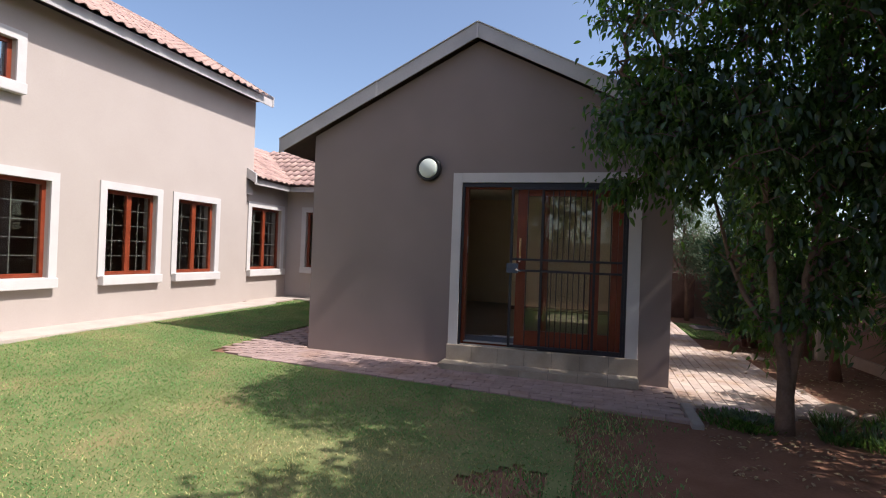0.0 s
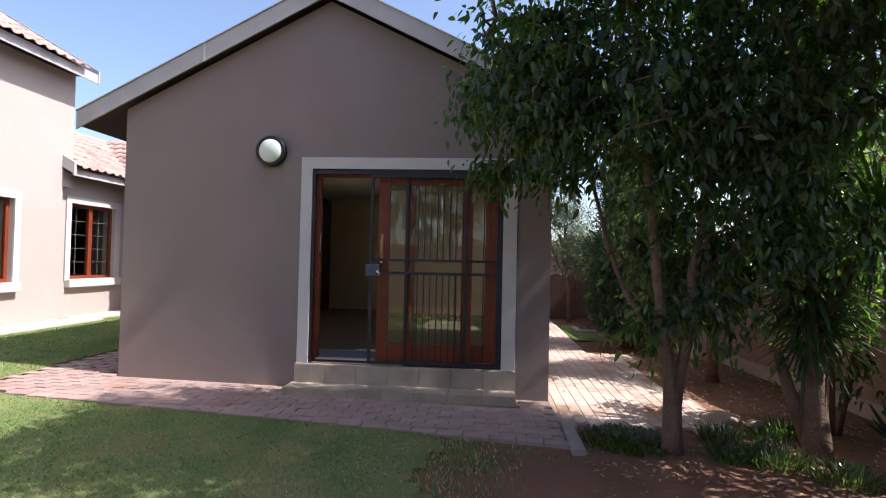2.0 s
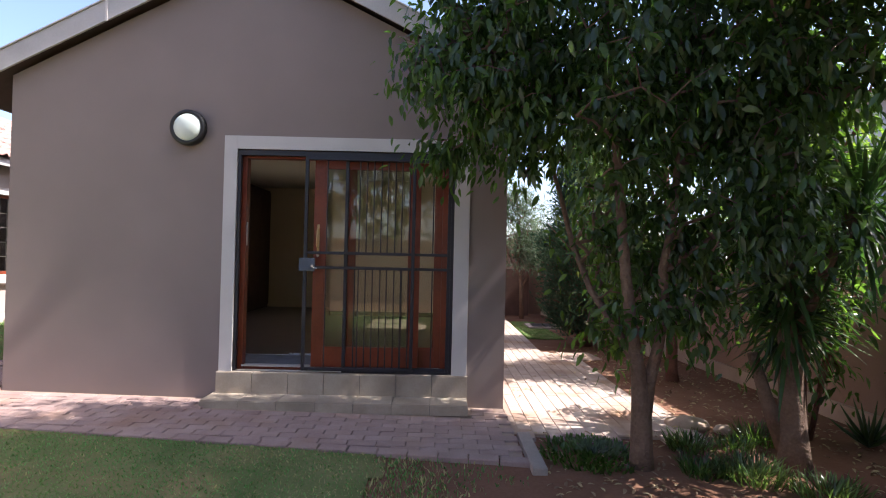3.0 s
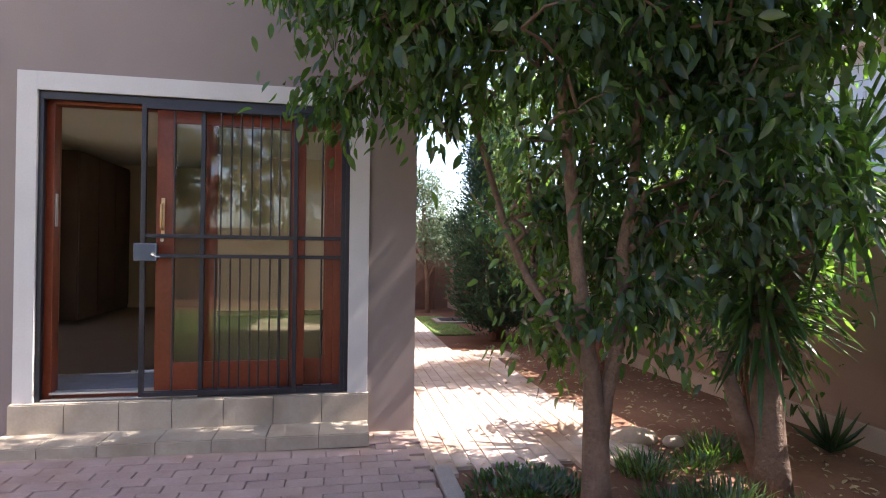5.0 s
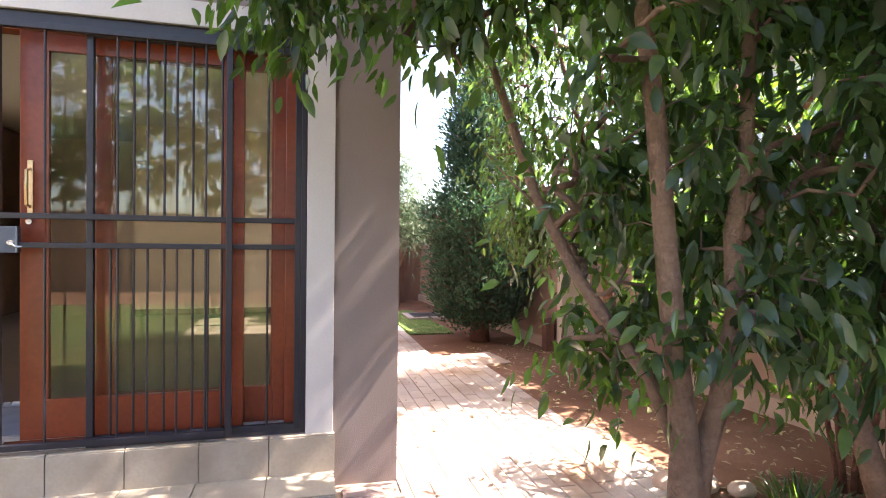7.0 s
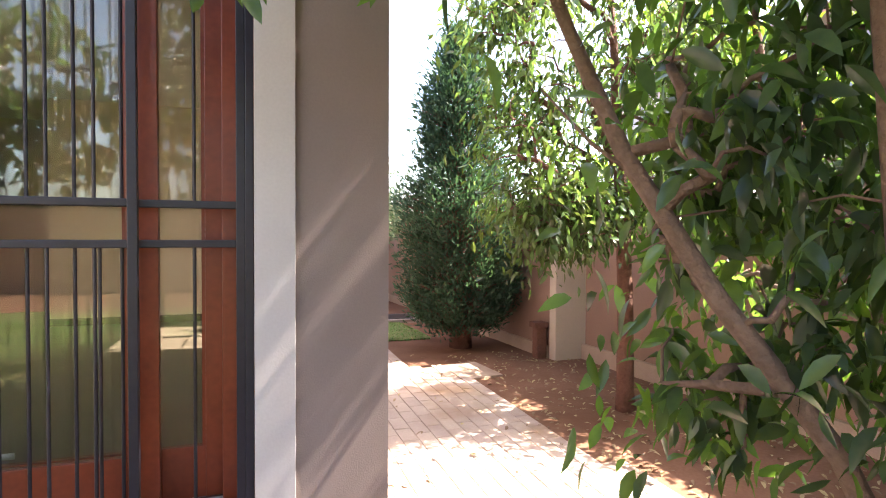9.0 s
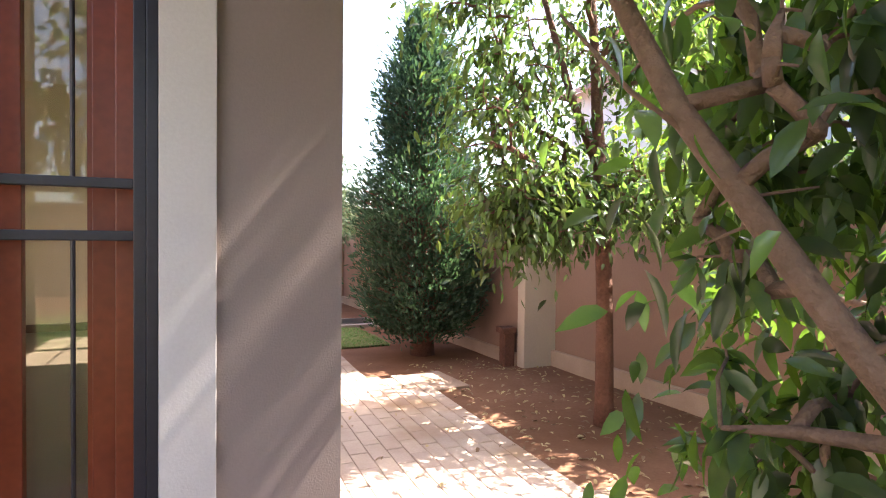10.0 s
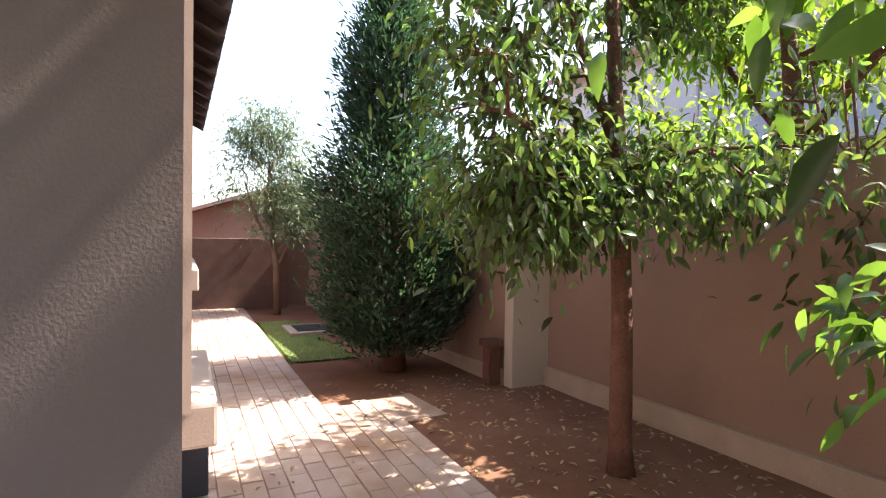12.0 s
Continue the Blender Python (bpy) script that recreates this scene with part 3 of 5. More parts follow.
PITCH_L = (APEX_Z - EAVE_Z) / (APEX_X - WX)
PITCH_R = (APEX_Z - EAVE_Z) / -APEX_X
L_TIP, R_TIP = (WX - 0.48, EAVE_Z - 0.48 * PITCH_L), (0.32, EAVE_Z - 0.32 * PITCH_R)
roof = tagged(new("roof"), label="tiled gable roof with painted barge boards and dark rafters", kind="structure")
bm = bmesh.new()
slope_slab(bm, (L_TIP[0], L_TIP[1] + 0.07), (APEX_X, APEX_Z + 0.08), -0.115, DEEP + 0.3, 0.03)
slope_slab(bm, (R_TIP[0], R_TIP[1] + 0.07), (APEX_X, APEX_Z + 0.08), -0.115, DEEP + 0.3, 0.03)
bmesh.ops.recalc_face_normals(bm, faces=bm.faces)
part("roof_deck", bm, SOFFIT, roof)


def barge(xa, za, xb, zb, h=0.185):
    bm = bmesh.new()
    slope_slab(bm, (xa, za + h), (xb, zb + h), -0.14, -0.117, h)
    bmesh.ops.recalc_face_normals(bm, faces=bm.faces)
    part("barge_board", bm, FASCIA, roof, "grey painted barge board")
    bm = bmesh.new()
    slope_slab(bm, (xa, za + h + 0.015), (xb, zb + h + 0.015), -0.155, -0.05, 0.012)
    bmesh.ops.recalc_face_normals(bm, faces=bm.faces)
    part("verge_trim", bm, FASCIA, roof)


JX, JZ = -3.67, EAVE_Z + (APEX_Z - EAVE_Z) * (-3.67 - WX) / (APEX_X - WX)
barge(L_TIP[0], L_TIP[1], JX - 0.003, JZ)
barge(JX + 0.003, JZ, APEX_X - 0.004, APEX_Z)
barge(APEX_X + 0.004, APEX_Z, R_TIP[0], R_TIP[1])
for jx, jz in ((JX, JZ), (APEX_X, APEX_Z)):
    box("joint_strip", (jx - 0.012, -0.148, jz - 0.01), (jx + 0.012, -0.142, jz + 0.195), TRIM, roof, 0.002)
y = -0.11
while y < DEEP + 0.25:
    bm = bmesh.new()
    slope_slab(bm, (R_TIP[0] - 0.02, R_TIP[1] + 0.035), (-0.02, EAVE_Z + 0.03), y, y + 0.045, 0.11)
    bmesh.ops.recalc_face_normals(bm, faces=bm.faces)
    part("rafter_tail", bm, SOFFIT, roof)
    y += 0.55


def roof_tiles(name, corner, along, up, n_along, n_up, tile_w, tile_l, root, whole=0, keep=None):
    """Profiled clay tiles on a slope, each a curved piece that laps over the one below."""
    along, up = Vector(along).normalized(), Vector(up).normalized()
    nrm = along.cross(up).normalized()
    if nrm.z < 0:
        nrm = -nrm
    prof = [(0, 0.018), (0.12, 0.034), (0.28, 0.036), (0.42, 0.016), (0.58, 0.0), (0.82, 0.0), (1.0, 0.02)]
    pv = []
    for v, lift in ((-0.04, 0.022), (tile_l, 0.0)):
        for u, h in prof:
            pv.append(along * (u * tile_w) + up * v + nrm * (h + lift))
    k = len(prof)
    for u, h in prof:
        pv.append(along * (u * tile_w) + up * -0.04 + nrm * (h + 0.006))
    faces = [(i, i + 1, k + i + 1, k + i) for i in range(k - 1)] + [(2 * k + i, 2 * k + i + 1, i + 1, i) for i in range(k - 1)]
    rest_v, rest_f, made, first = [], [], 0, None
    rng = random.Random(3)
    for j in range(n_up):
        for i in range(n_along):
            o = Vector(corner) + along * (i * tile_w + rng.uniform(-0.003, 0.003)) + up * (j * tile_l + rng.uniform(-0.006, 0.006)) + nrm * rng.uniform(0, 0.004)
            if keep and not keep(o):
                continue
            if made < whole:
                if first is None:
                    me = bpy.data.meshes.new("roof_tile")
                    me.from_pydata([tuple(p) for p in pv], [], faces)
                    me.materials.append(TILE)
                    me.shade_smooth()
                    first = me
                ob = new("roof_tile", first)
                ob.parent = root
                ob.location = o
                made += 1
            else:
                b = len(rest_v)
                rest_v += [tuple(p + o) for p in pv]
                rest_f += [tuple(b + q for q in f) for f in faces]
    if rest_v:
        mesh_object("roof_tiles", rest_v, rest_f, TILE, root, kind="stuff", smooth=True)


# ---- main house ----
HX, HX2, HY, WY = -7.85, -8.0, 3.05, 4.85
house = thing("house", "two-storey taupe plastered house with clay tiles and mahogany windows", "house")
HOUSE_WINDOWS = [(-2.78, -1.165, 0.91, 2.195), (-0.305, 0.66, 0.91, 2.195), (1.125, 2.105, 0.91, 2.195), (-2.62, -1.675, 3.35, 3.885)]


def house_wall(name, *args, **kw):
    ob = wall_with_openings(name, *args, **kw)
    ob.parent = house
    del ob["kind"]
    return ob


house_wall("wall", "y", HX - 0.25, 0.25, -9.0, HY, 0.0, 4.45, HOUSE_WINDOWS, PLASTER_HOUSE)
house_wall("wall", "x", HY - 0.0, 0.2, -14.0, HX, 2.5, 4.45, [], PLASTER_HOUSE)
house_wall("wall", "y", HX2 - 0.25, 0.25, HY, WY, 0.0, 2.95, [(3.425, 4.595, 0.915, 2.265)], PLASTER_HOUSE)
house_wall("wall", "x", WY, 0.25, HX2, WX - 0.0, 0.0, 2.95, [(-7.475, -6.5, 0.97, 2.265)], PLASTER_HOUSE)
box("back_closure", (-14.0, -9.0, 0.0), (-13.8, 12.0, 4.4), PLASTER_HOUSE, house)
box("end_closure", (-13.8, -9.2, 0.0), (HX, -9.0, 4.4), PLASTER_HOUSE, house)


def window_y(parent, face, a, b, z0, z1, recess=0.12, grid=(4, 5), sill=True, mullion=True, out=1.0, dark=True, axis="y", trim=None):
    """A window in a wall that runs along y (face: the outer plane; out: the side that it looks to)."""
    w = thing("window")
    w.parent = parent

    def bx(name, n0, n1, u0, u1, za, zb, mat, bevel=0.0, par=w, label=""):
        n0, n1 = face + out * n0, face + out * n1
        n0, n1 = min(n0, n1), max(n0, n1)
        lo, hi = ((n0, u0, za), (n1, u1, zb)) if axis == "y" else ((u0, n0, za), (u1, n1, zb))
        return box(name, lo, hi, mat, par, bevel, label)

    s = 0.115
    trim = trim or TRIM
    bx("surround", 0.0, 0.028, a - s, a, z0 - 0.02, z1 + s, trim)
    bx("surround", 0.0, 0.028, b, b + s, z0 - 0.02, z1 + s, trim)
    bx("surround", 0.0, 0.028, a, b, z1, z1 + s, trim)
    if sill:
        bx("sill", -recess, 0.105, a - s + 0.03, b + s - 0.03, z0 - 0.14, z0 - 0.001, trim, 0.012)
    f = 0.055
    y0, y1 = -recess, -recess + 0.05
    for u0, u1, za, zb in ((a, a + f, z0, z1), (b - f, b, z0, z1), (a + f, b - f, z0, z0 + f), (a + f, b - f, z1 - f, z1)):
        bx("frame", y0, y1, u0, u1, za, zb, WOOD, 0.004)
    mid = (a + b) / 2
    panes = [(a + f, b - f)]
    if mullion:
        bx("mullion", y0, y1 + 0.006, mid - 0.045, mid + 0.045, z0 + f, z1 - f, WOOD, 0.004)
        panes = [(a + f, mid - 0.045), (mid + 0.045, b - f)]
    for u0, u1 in panes:
        bx("pane", y0 + 0.02, y0 + 0.024, u0, u1, z0 + f, z1 - f, GLASS_DARK)
        bars = grid[0] // 2
        for i in range(1, bars):
            u = u0 + (u1 - u0) * i / bars
            bx("burglar_bar", y0 - 0.012, y0 - 0.004, u - 0.005, u + 0.005, z0 + f, z1 - f, BAR_GREY)
        for i in range(1, grid[1]):
            z = z0 + f + (z1 - z0 - 2 * f) * i / grid[1]
            bx("burglar_bar", y0 - 0.022, y0 - 0.013, u0, u1, z - 0.005, z + 0.005, BAR_GREY)
    return w


for a, b, z0, z1 in HOUSE_WINDOWS:
    window_y(house, HX, a, b, z0, z1, grid=(4, 5) if z1 < 3 else (2, 1))
window_y(house, HX2, 3.425, 4.595, 0.915, 2.265)
window_y(house, WY, -7.475, -6.5, 0.97, 2.265, out=-1.0, axis="x")
# added dark boards block light so the rooms behind the house windows look shaded
box("shade_ceiling", (-13.8, HY + 0.2, 2.62), (HX2 - 0.25, WY + 4, 2.7), DARK, house)
box("shade_ceiling", (HX2 - 0.25, WY + 0.25, 2.62), (WX, WY + 4, 2.7), DARK, house)
box("shade_room_back", (HX2 - 0.25, WY + 3.9, 0.0), (WX, WY + 4.0, 2.7), DARK, house)
box("shade_room_back", (-13.8, WY + 3.9, 0.0), (HX2 - 0.25, WY + 4.0, 2.7), DARK, house)
box("shade_room_back", (-10.6, -9.0, 0.0), (-10.5, 4.8, 4.4), DARK, house)
box("shade_upper_floor", (-13.8, -9.0, 2.6), (HX - 0.25, HY, 2.8), DARK, house)
# concrete apron along the foot of the walls
for lo, hi in (((HX, -9.0, 0.0), (HX + 0.60, HY + 0.3, 0.262)), ((HX2, HY + 0.3, 0.0), (HX2 + 0.55, WY, 0.262)), ((HX2 + 0.55, WY - 0.5, 0.0), (WX, WY, 0.262))):
    box("apron", lo, hi, APRON, None, 0.01)["kind"] = "structure"

# upper roof
EX, EZ, EUP = -7.50, 4.37, Vector((-1, 0, 0.58)).normalized()
box("fascia", (EX - 0.02, -9.0, EZ - 0.02), (EX, HY + 0.30, EZ + 0.13), FASCIA, house, 0.003, "white painted fascia board")
box("soffit", (HX - 0.1, -9.0, EZ + 0.11), (EX - 0.02, HY + 0.28, EZ + 0.13), SOFFIT, house)
bm = bmesh.new()
vs = [bm.verts.new(p) for p in ((EX, -9, EZ + 0.13), (EX, HY + 0.26, EZ + 0.13), (EX - 3.2, HY + 0.26, EZ + 0.13 + 3.2 * 0.58), (EX - 3.2, -9, EZ + 0.13 + 3.2 * 0.58))]
bm.faces.new(vs)
part("underlay", bm, SOFFIT, house)
bm = bmesh.new()
slope_slab(bm, (EX + 0.02, EZ + 0.19), (EX - 3.2, EZ + 0.19 + 3.22 * 0.58), HY + 0.265, HY + 0.295, 0.20)
bmesh.ops.recalc_face_normals(bm, faces=bm.faces)
part("barge_board", bm, FASCIA, house, "grey painted barge board")
# lower roofs
LX, LZ = -7.68, 2.82
box("fascia", (LX - 0.02, HY + 0.02, LZ - 0.12), (LX, WY - 0.38, LZ), FASCIA, house, 0.003)
box("fascia", (LX, WY - 0.40, LZ - 0.12), (WX - 0.02, WY - 0.38, LZ), FASCIA, house, 0.003)
box("soffit", (HX2, HY + 0.02, LZ - 0.03), (LX - 0.02, WY, LZ - 0.01), SOFFIT, house)
box("soffit", (LX - 0.02, WY - 0.38, LZ - 0.03), (WX - 0.02, WY, LZ - 0.01), SOFFIT, house)
bm = bmesh.new()
slope_slab(bm, (LX + 0.05, LZ + 0.10), (HX2 - 0.2, LZ + 0.10 + (LX + 0.05 - HX2 + 0.2) * 0.55), HY - 0.03, HY + 0.02, 0.2)
bmesh.ops.recalc_face_normals(bm, faces=bm.faces)
part("barge_board", bm, FASCIA, house)

bm = bmesh.new()
va = [bm.verts.new(p) for p in ((LX + 0.05, HY + 0.02, LZ), (LX + 0.05, WY - 0.43, LZ), (LX - 2.2, WY + 1.82, LZ + 2.25 * 0.55), (LX - 2.2, HY + 0.02, LZ + 2.25 * 0.55))]
vb = [bm.verts.new(p) for p in ((LX + 0.05, WY - 0.43, LZ), (WX, WY - 0.43, LZ), (WX, WY + 1.82, LZ + 2.25 * 0.55), (LX - 2.2, WY + 1.82, LZ + 2.25 * 0.55))]
bm.faces.new(va)
bm.faces.new(vb)
bmesh.ops.recalc_face_normals(bm, faces=bm.faces)
part("underlay", bm, TILE, house)

# ---- boundary walls ----
def slanted_wall(name, p0, p1, thick, z0, z1, mat, cap=None):
    d = Vector((p1[0] - p0[0], p1[1] - p0[1])).normalized()
    n = Vector((-d.y, d.x)) * -thick
    pts = [p0, p1, (p1[0] + n.x, p1[1] + n.y), (p0[0] + n.x, p0[1] + n.y)]
    ob = part(name, poly_prism(bmesh.new(), pts, z0, z1), mat)
    ob["kind"] = "structure"
    return ob


NEAR0, NEAR1 = (3.75, -11.5), (2.86, 3.15)
FAR0, FAR1 = (2.52, 3.15), (2.06, 9.0)
slanted_wall("wall_boundary", NEAR0, NEAR1, 0.22, -0.2, 1.67, BOUNDARY)
slanted_wall("footing", (NEAR0[0] - 0.05, NEAR0[1]), (NEAR1[0] - 0.05, NEAR1[1]), 0.045, -0.1, 0.13, FOOTING)
slanted_wall("wall_boundary_far", FAR0, FAR1, 0.22, -0.2, 1.67, BOUNDARY)
slanted_wall("footing_far", (FAR0[0] - 0.05, FAR0[1] + 0.02), (FAR1[0] - 0.05, FAR1[1]), 0.045, -0.1, 0.10, FOOTING)
box("wall_pier", (2.50, 3.02, -0.2), (2.88, 3.15, 1.78), PIER, None, 0.01)["kind"] = "structure"
fence = box("wall_yard_end", (-0.1, 8.6, -0.2), (1.62, 8.8, 1.13), material("brown timber boards", (0.10, 0.06, 0.05), (0.15, 0.09, 0.075), 0.8, 5, 50, 0.3), None, 0.005)
fence["kind"] = "structure"
box("wall_yard_back", (1.62, 9.0, -0.2), (2.5, 9.2, 1.25), BOUNDARY)["kind"] = "structure"
wall_with_openings("wall_street", "x", -11.7, 0.2, -14, 4.6, -0.1, 1.9, [], BOUNDARY)

# neighbour's house beyond the boundary wall
nb = thing("neighbour_house", "pale grey plastered neighbour house seen over the boundary wall", "house")
box("wall", (7.4, -3.0, -0.2), (7.6, 9.0, 4.6), GREY_WALL, nb)
box("wall", (7.6, -3.0, -0.2), (12.0, -2.8, 4.6), GREY_WALL, nb)
for i in range(3):
    box("balcony_rail", (7.0, -1.0, 3.0 + 0.28 * i), (7.03, 5.0, 3.03 + 0.28 * i), FASCIA, nb)
for i in range(9):
    box("rail_post", (7.0, -1.0 + i * 0.75, 2.6), (7.035, -0.96 + i * 0.75, 3.75), FASCIA, nb)
box("balcony_slab", (6.95, -1.1, 2.45), (7.4, 5.1, 2.6), GREY_WALL, nb)
bm = bmesh.new()
slope_slab(bm, (7.0, 4.55), (11.5, 6.4), -3.4, 9.4, 0.1)
bmesh.ops.recalc_face_normals(bm, faces=bm.faces)
part("roof", bm, TILE, nb)
shed = thing("shed", "low brick-coloured shed with a pitched roof behind the yard wall", "shed")
bm = bmesh.new()
vs = [bm.verts.new((x, 11.0, z)) for x, z in ((-0.6, 0), (4.4, 0), (4.4, 1.35), (1.9, 2.15), (-0.6, 1.35))]
vb = [bm.verts.new((v.co.x, 14.0, v.co.z)) for v in vs]
bm.faces.new(vs)
bm.faces.new(vb[::-1])
for i in range(5):
    bm.faces.new((vs[i], vb[i], vb[(i + 1) % 5], vs[(i + 1) % 5]))
bmesh.ops.recalc_face_normals(bm, faces=bm.faces)
part("wall", bm, BOUNDARY, shed)
bm = bmesh.new()
slope_slab(bm, (-0.9, 1.32), (1.9, 2.26), 10.7, 14.2, 0.07)
slope_slab(bm, (4.7, 1.32), (1.9, 2.26), 10.7, 14.2, 0.07)
bmesh.ops.recalc_face_normals(bm, faces=bm.faces)
part("roof", bm, TILE, shed)

# drain cover in the yard lawn
dr = thing("drain_cover", "dark inspection cover in a pale concrete frame set in the grass", "drain cover", at=(1.55, 6.25, 0.0))
box("frame", (-0.34, -0.33, -0.05), (0.34, 0.33, 0.02), KERB, dr, 0.006)
box("lid", (-0.24, -0.23, 0.015), (0.24, 0.23, 0.03), BLACK, dr, 0.005)
box("kerb", (0.02, -1.50, -0.08), (0.12, -0.75, 0.015), KERB, None, 0.01)["kind"] = "structure"

slab = box("stepping_slab", (-0.22, -0.28, -0.04), (0.22, 0.28, -0.008), BED, None, 0.008)
slab.location, slab.rotation_euler = (1.45, 2.85, 0.0), (0.01, -0.01, 0.12)
tagged(slab, label="flat pale concrete slab lying in the red soil", category="paving slab")
# side windows
side = thing("side_windows", "pale plaster window surrounds, deep sills on side wall; west one added", "window")
for a, b, z0, z1 in WINDOWS_SIDE:
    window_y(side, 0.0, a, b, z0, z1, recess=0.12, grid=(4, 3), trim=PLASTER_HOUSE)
# window for the added west opening, out of view, brightens the interior
window_y(side, WX, *WINDOW_WEST_FILL[0], grid=(4, 3), out=-1.0)
gas = thing("meter_box", "small blue grey meter box fixed low on the side wall", "meter box")
box("body", (0.0, 1.9, 0.02), (0.12, 2.25, 0.42), STEEL_BLUE, gas, 0.008)
letter = thing("wall_niche", "small brown post standing against the pier", "post")
box("body", (2.36, 3.16, -0.05), (2.48, 3.27, 0.30), BARK_B, letter, 0.01)
box("cap", (2.33, 3.14, 0.30), (2.49, 3.29, 0.36), BARK_B, letter, 0.01)


# ---- plants ----
def leaves(name, pos, axis, length, width, mat, parent, rng, curve=0.35, fold=0.28, kind="", normal_up=0.7, cols=3):
    """Many folded, curved leaves in one mesh: at pos, along axis, each with its own turn."""
    pos, axis = np.asarray(pos, float), np.asarray(axis, float)
    m = len(pos)
    axis /= np.linalg.norm(axis, axis=1, keepdims=True) + 1e-9
    up = np.array([0, 0, 1.0]) * normal_up + rng.normal(0, 0.45, (m, 3))
    side = np.cross(axis, up)
    side /= np.linalg.norm(side, axis=1, keepdims=True) + 1e-9
    nrm = np.cross(side, axis)
    stations = [(0.22, 0.72), (0.5, 1.0), (0.78, 0.66)]
    tmpl = [(0, 0, 0)]
    for t, w in stations:
        for s in (-1, 0, 1):
            tmpl.append((t, s * w * 0.5, (fold * abs(s) * w * 0.5)))
    tmpl.append((1, 0, 0))
    tm = np.array(tmpl)
    length, width = np.asarray(length)[:, None], np.asarray(width)[:, None]
    crv = curve * (0.6 + 0.8 * rng.random((m, 1)))
    t, u, f = tm[None, :, 0], tm[None, :, 1], tm[None, :, 2]
    P = pos[:, None, :] + axis[:, None, :] * (t * length)[..., None] + side[:, None, :] * (u * width)[..., None]
    P = P + nrm[:, None, :] * (f * width - crv * length * t ** 2 * 0.5)[..., None] - np.array([0, 0, 1.0]) * ((crv * length) * t ** 2 * 0.5)[..., None]
    tri = [(0, 1, 2), (0, 2, 3)]
    for k in (1, 4):
        tri += [(k, k + 3, k + 4), (k, k + 4, k + 1), (k + 1, k + 4, k + 5), (k + 1, k + 5, k + 2)]
    tri += [(7, 10, 8), (8, 10, 9)]
    F = (np.arange(m)[:, None, None] * 11 + np.array(tri)[None]).reshape(-1, 3)
    return fast_mesh(name, P.reshape(-1, 3), F, mat, parent, kind=kind, smooth=True)


def grow(root, limbs, tips, bark, leaf_mat, rng, per_twig=14, leaf_len=(0.07, 0.11), leaf_ratio=0.38, droop=0.5, twig_r=0.0022, spread=0.14, curve=0.5, clear=None, hang=0.5):
    """A tree: given limbs, branches that join the tips to them, twigs and leaves."""
    nodes, parents = [], []
    bm = bmesh.new()
    for pts in limbs:
        tube(bm, [p[:3] for p in pts], [p[3] for p in pts], 10)
        for a, b in zip(pts, pts[1:]):
            for k in range(5):
                if a[2] + (b[2] - a[2]) * k / 5 > 0.7:
                    nodes.append([a[i] + (b[i] - a[i]) * k / 5 for i in range(3)])
                    parents.append(-1)
    tips = np.array(tips)
    base = np.array(nodes)
    order = np.argsort([np.min(np.linalg.norm(base - p, axis=1)) for p in tips])
    links = []
    for q in order:
        p = tips[q]
        arr = np.array(nodes)
        d = np.linalg.norm(arr - p, axis=1)
        up = np.maximum(0, arr[:, 2] - p[2])
        i = int(np.argmin(d + 0.6 * up))
        # a bent way from the node to the tip, with nodes along it
        a = arr[i]
        mid = (a + p) / 2 + rng.normal(0, 0.08, 3) * d[i] + np.array([0, 0, 0.10 * d[i]])
        prev = i
        chain = [i]
        for w, c in ((0.5, mid), (1.0, p)):
            nodes.append(list(c)); parents.append(prev); prev = len(nodes) - 1; chain.append(prev)
        links.append(chain)
    weight = np.zeros(len(nodes))
    for i in range(len(nodes) - 1, -1, -1):
        weight[i] += 1
        if parents[i] >= 0:
            weight[parents[i]] += weight[i]
    rad = lambda i: twig_r * min(9.0, max(1.0, weight[i]) ** 0.5)
    for a, b, c in links:
        r = rad(b)
        tube(bm, [nodes[a], nodes[b], nodes[c]], [min(r * 1.1, 0.03), r, rad(c)], 5)
    part("trunk", bm, bark, root, smooth=True)
    P, A = [], []
    centre = tips.mean(0)
    for a, b, c in links:
        p0, p1 = np.array(nodes[b]), np.array(nodes[c])
        d = p1 - p0
        d /= np.linalg.norm(d) + 1e-9
        n = per_twig
        for k in range(n):
            t = rng.uniform(0.1, 1.0)
            q = p0 + (p1 - p0) * t if k < n // 3 else p1 + rng.normal(0, spread, 3) * np.array([1, 1, 0.8]) - np.array([0, 0, hang * spread])
            ax = d * 0.5 + rng.normal(0, 0.6, 3)
            ax[2] -= droop
            if clear is not None and clear(q):
                continue
            P.append(q)
            A.append(ax)
    m = len(P)
    ln = rng.uniform(*leaf_len, m)
    return leaves("crown", P, A, ln, ln * leaf_ratio * rng.uniform(0.85, 1.15, m), leaf_mat, root, rng, curve=curve)


def inside(p, cx, cy, cz, rx, ry, rz):
    return ((p[0] - cx) / rx) ** 2 + ((p[1] - cy) / ry) ** 2 + ((p[2] - cz) / rz) ** 2 < 1


def crown_points(rng, n, blobs, keep=lambda p: True, shell=0.45):
    """Tips spread through the union of some ellipsoids, thinner inside."""
    out = []
    while len(out) < n:
        b = blobs[rng.integers(len(blobs))]
        v = rng.normal(0, 1, 3)
        v /= np.linalg.norm(v)
        r = rng.random() ** shell
        p = np.array(b[:3]) + v * r * np.array(b[3:])
        if keep(p):
            out.append(p)
    return out


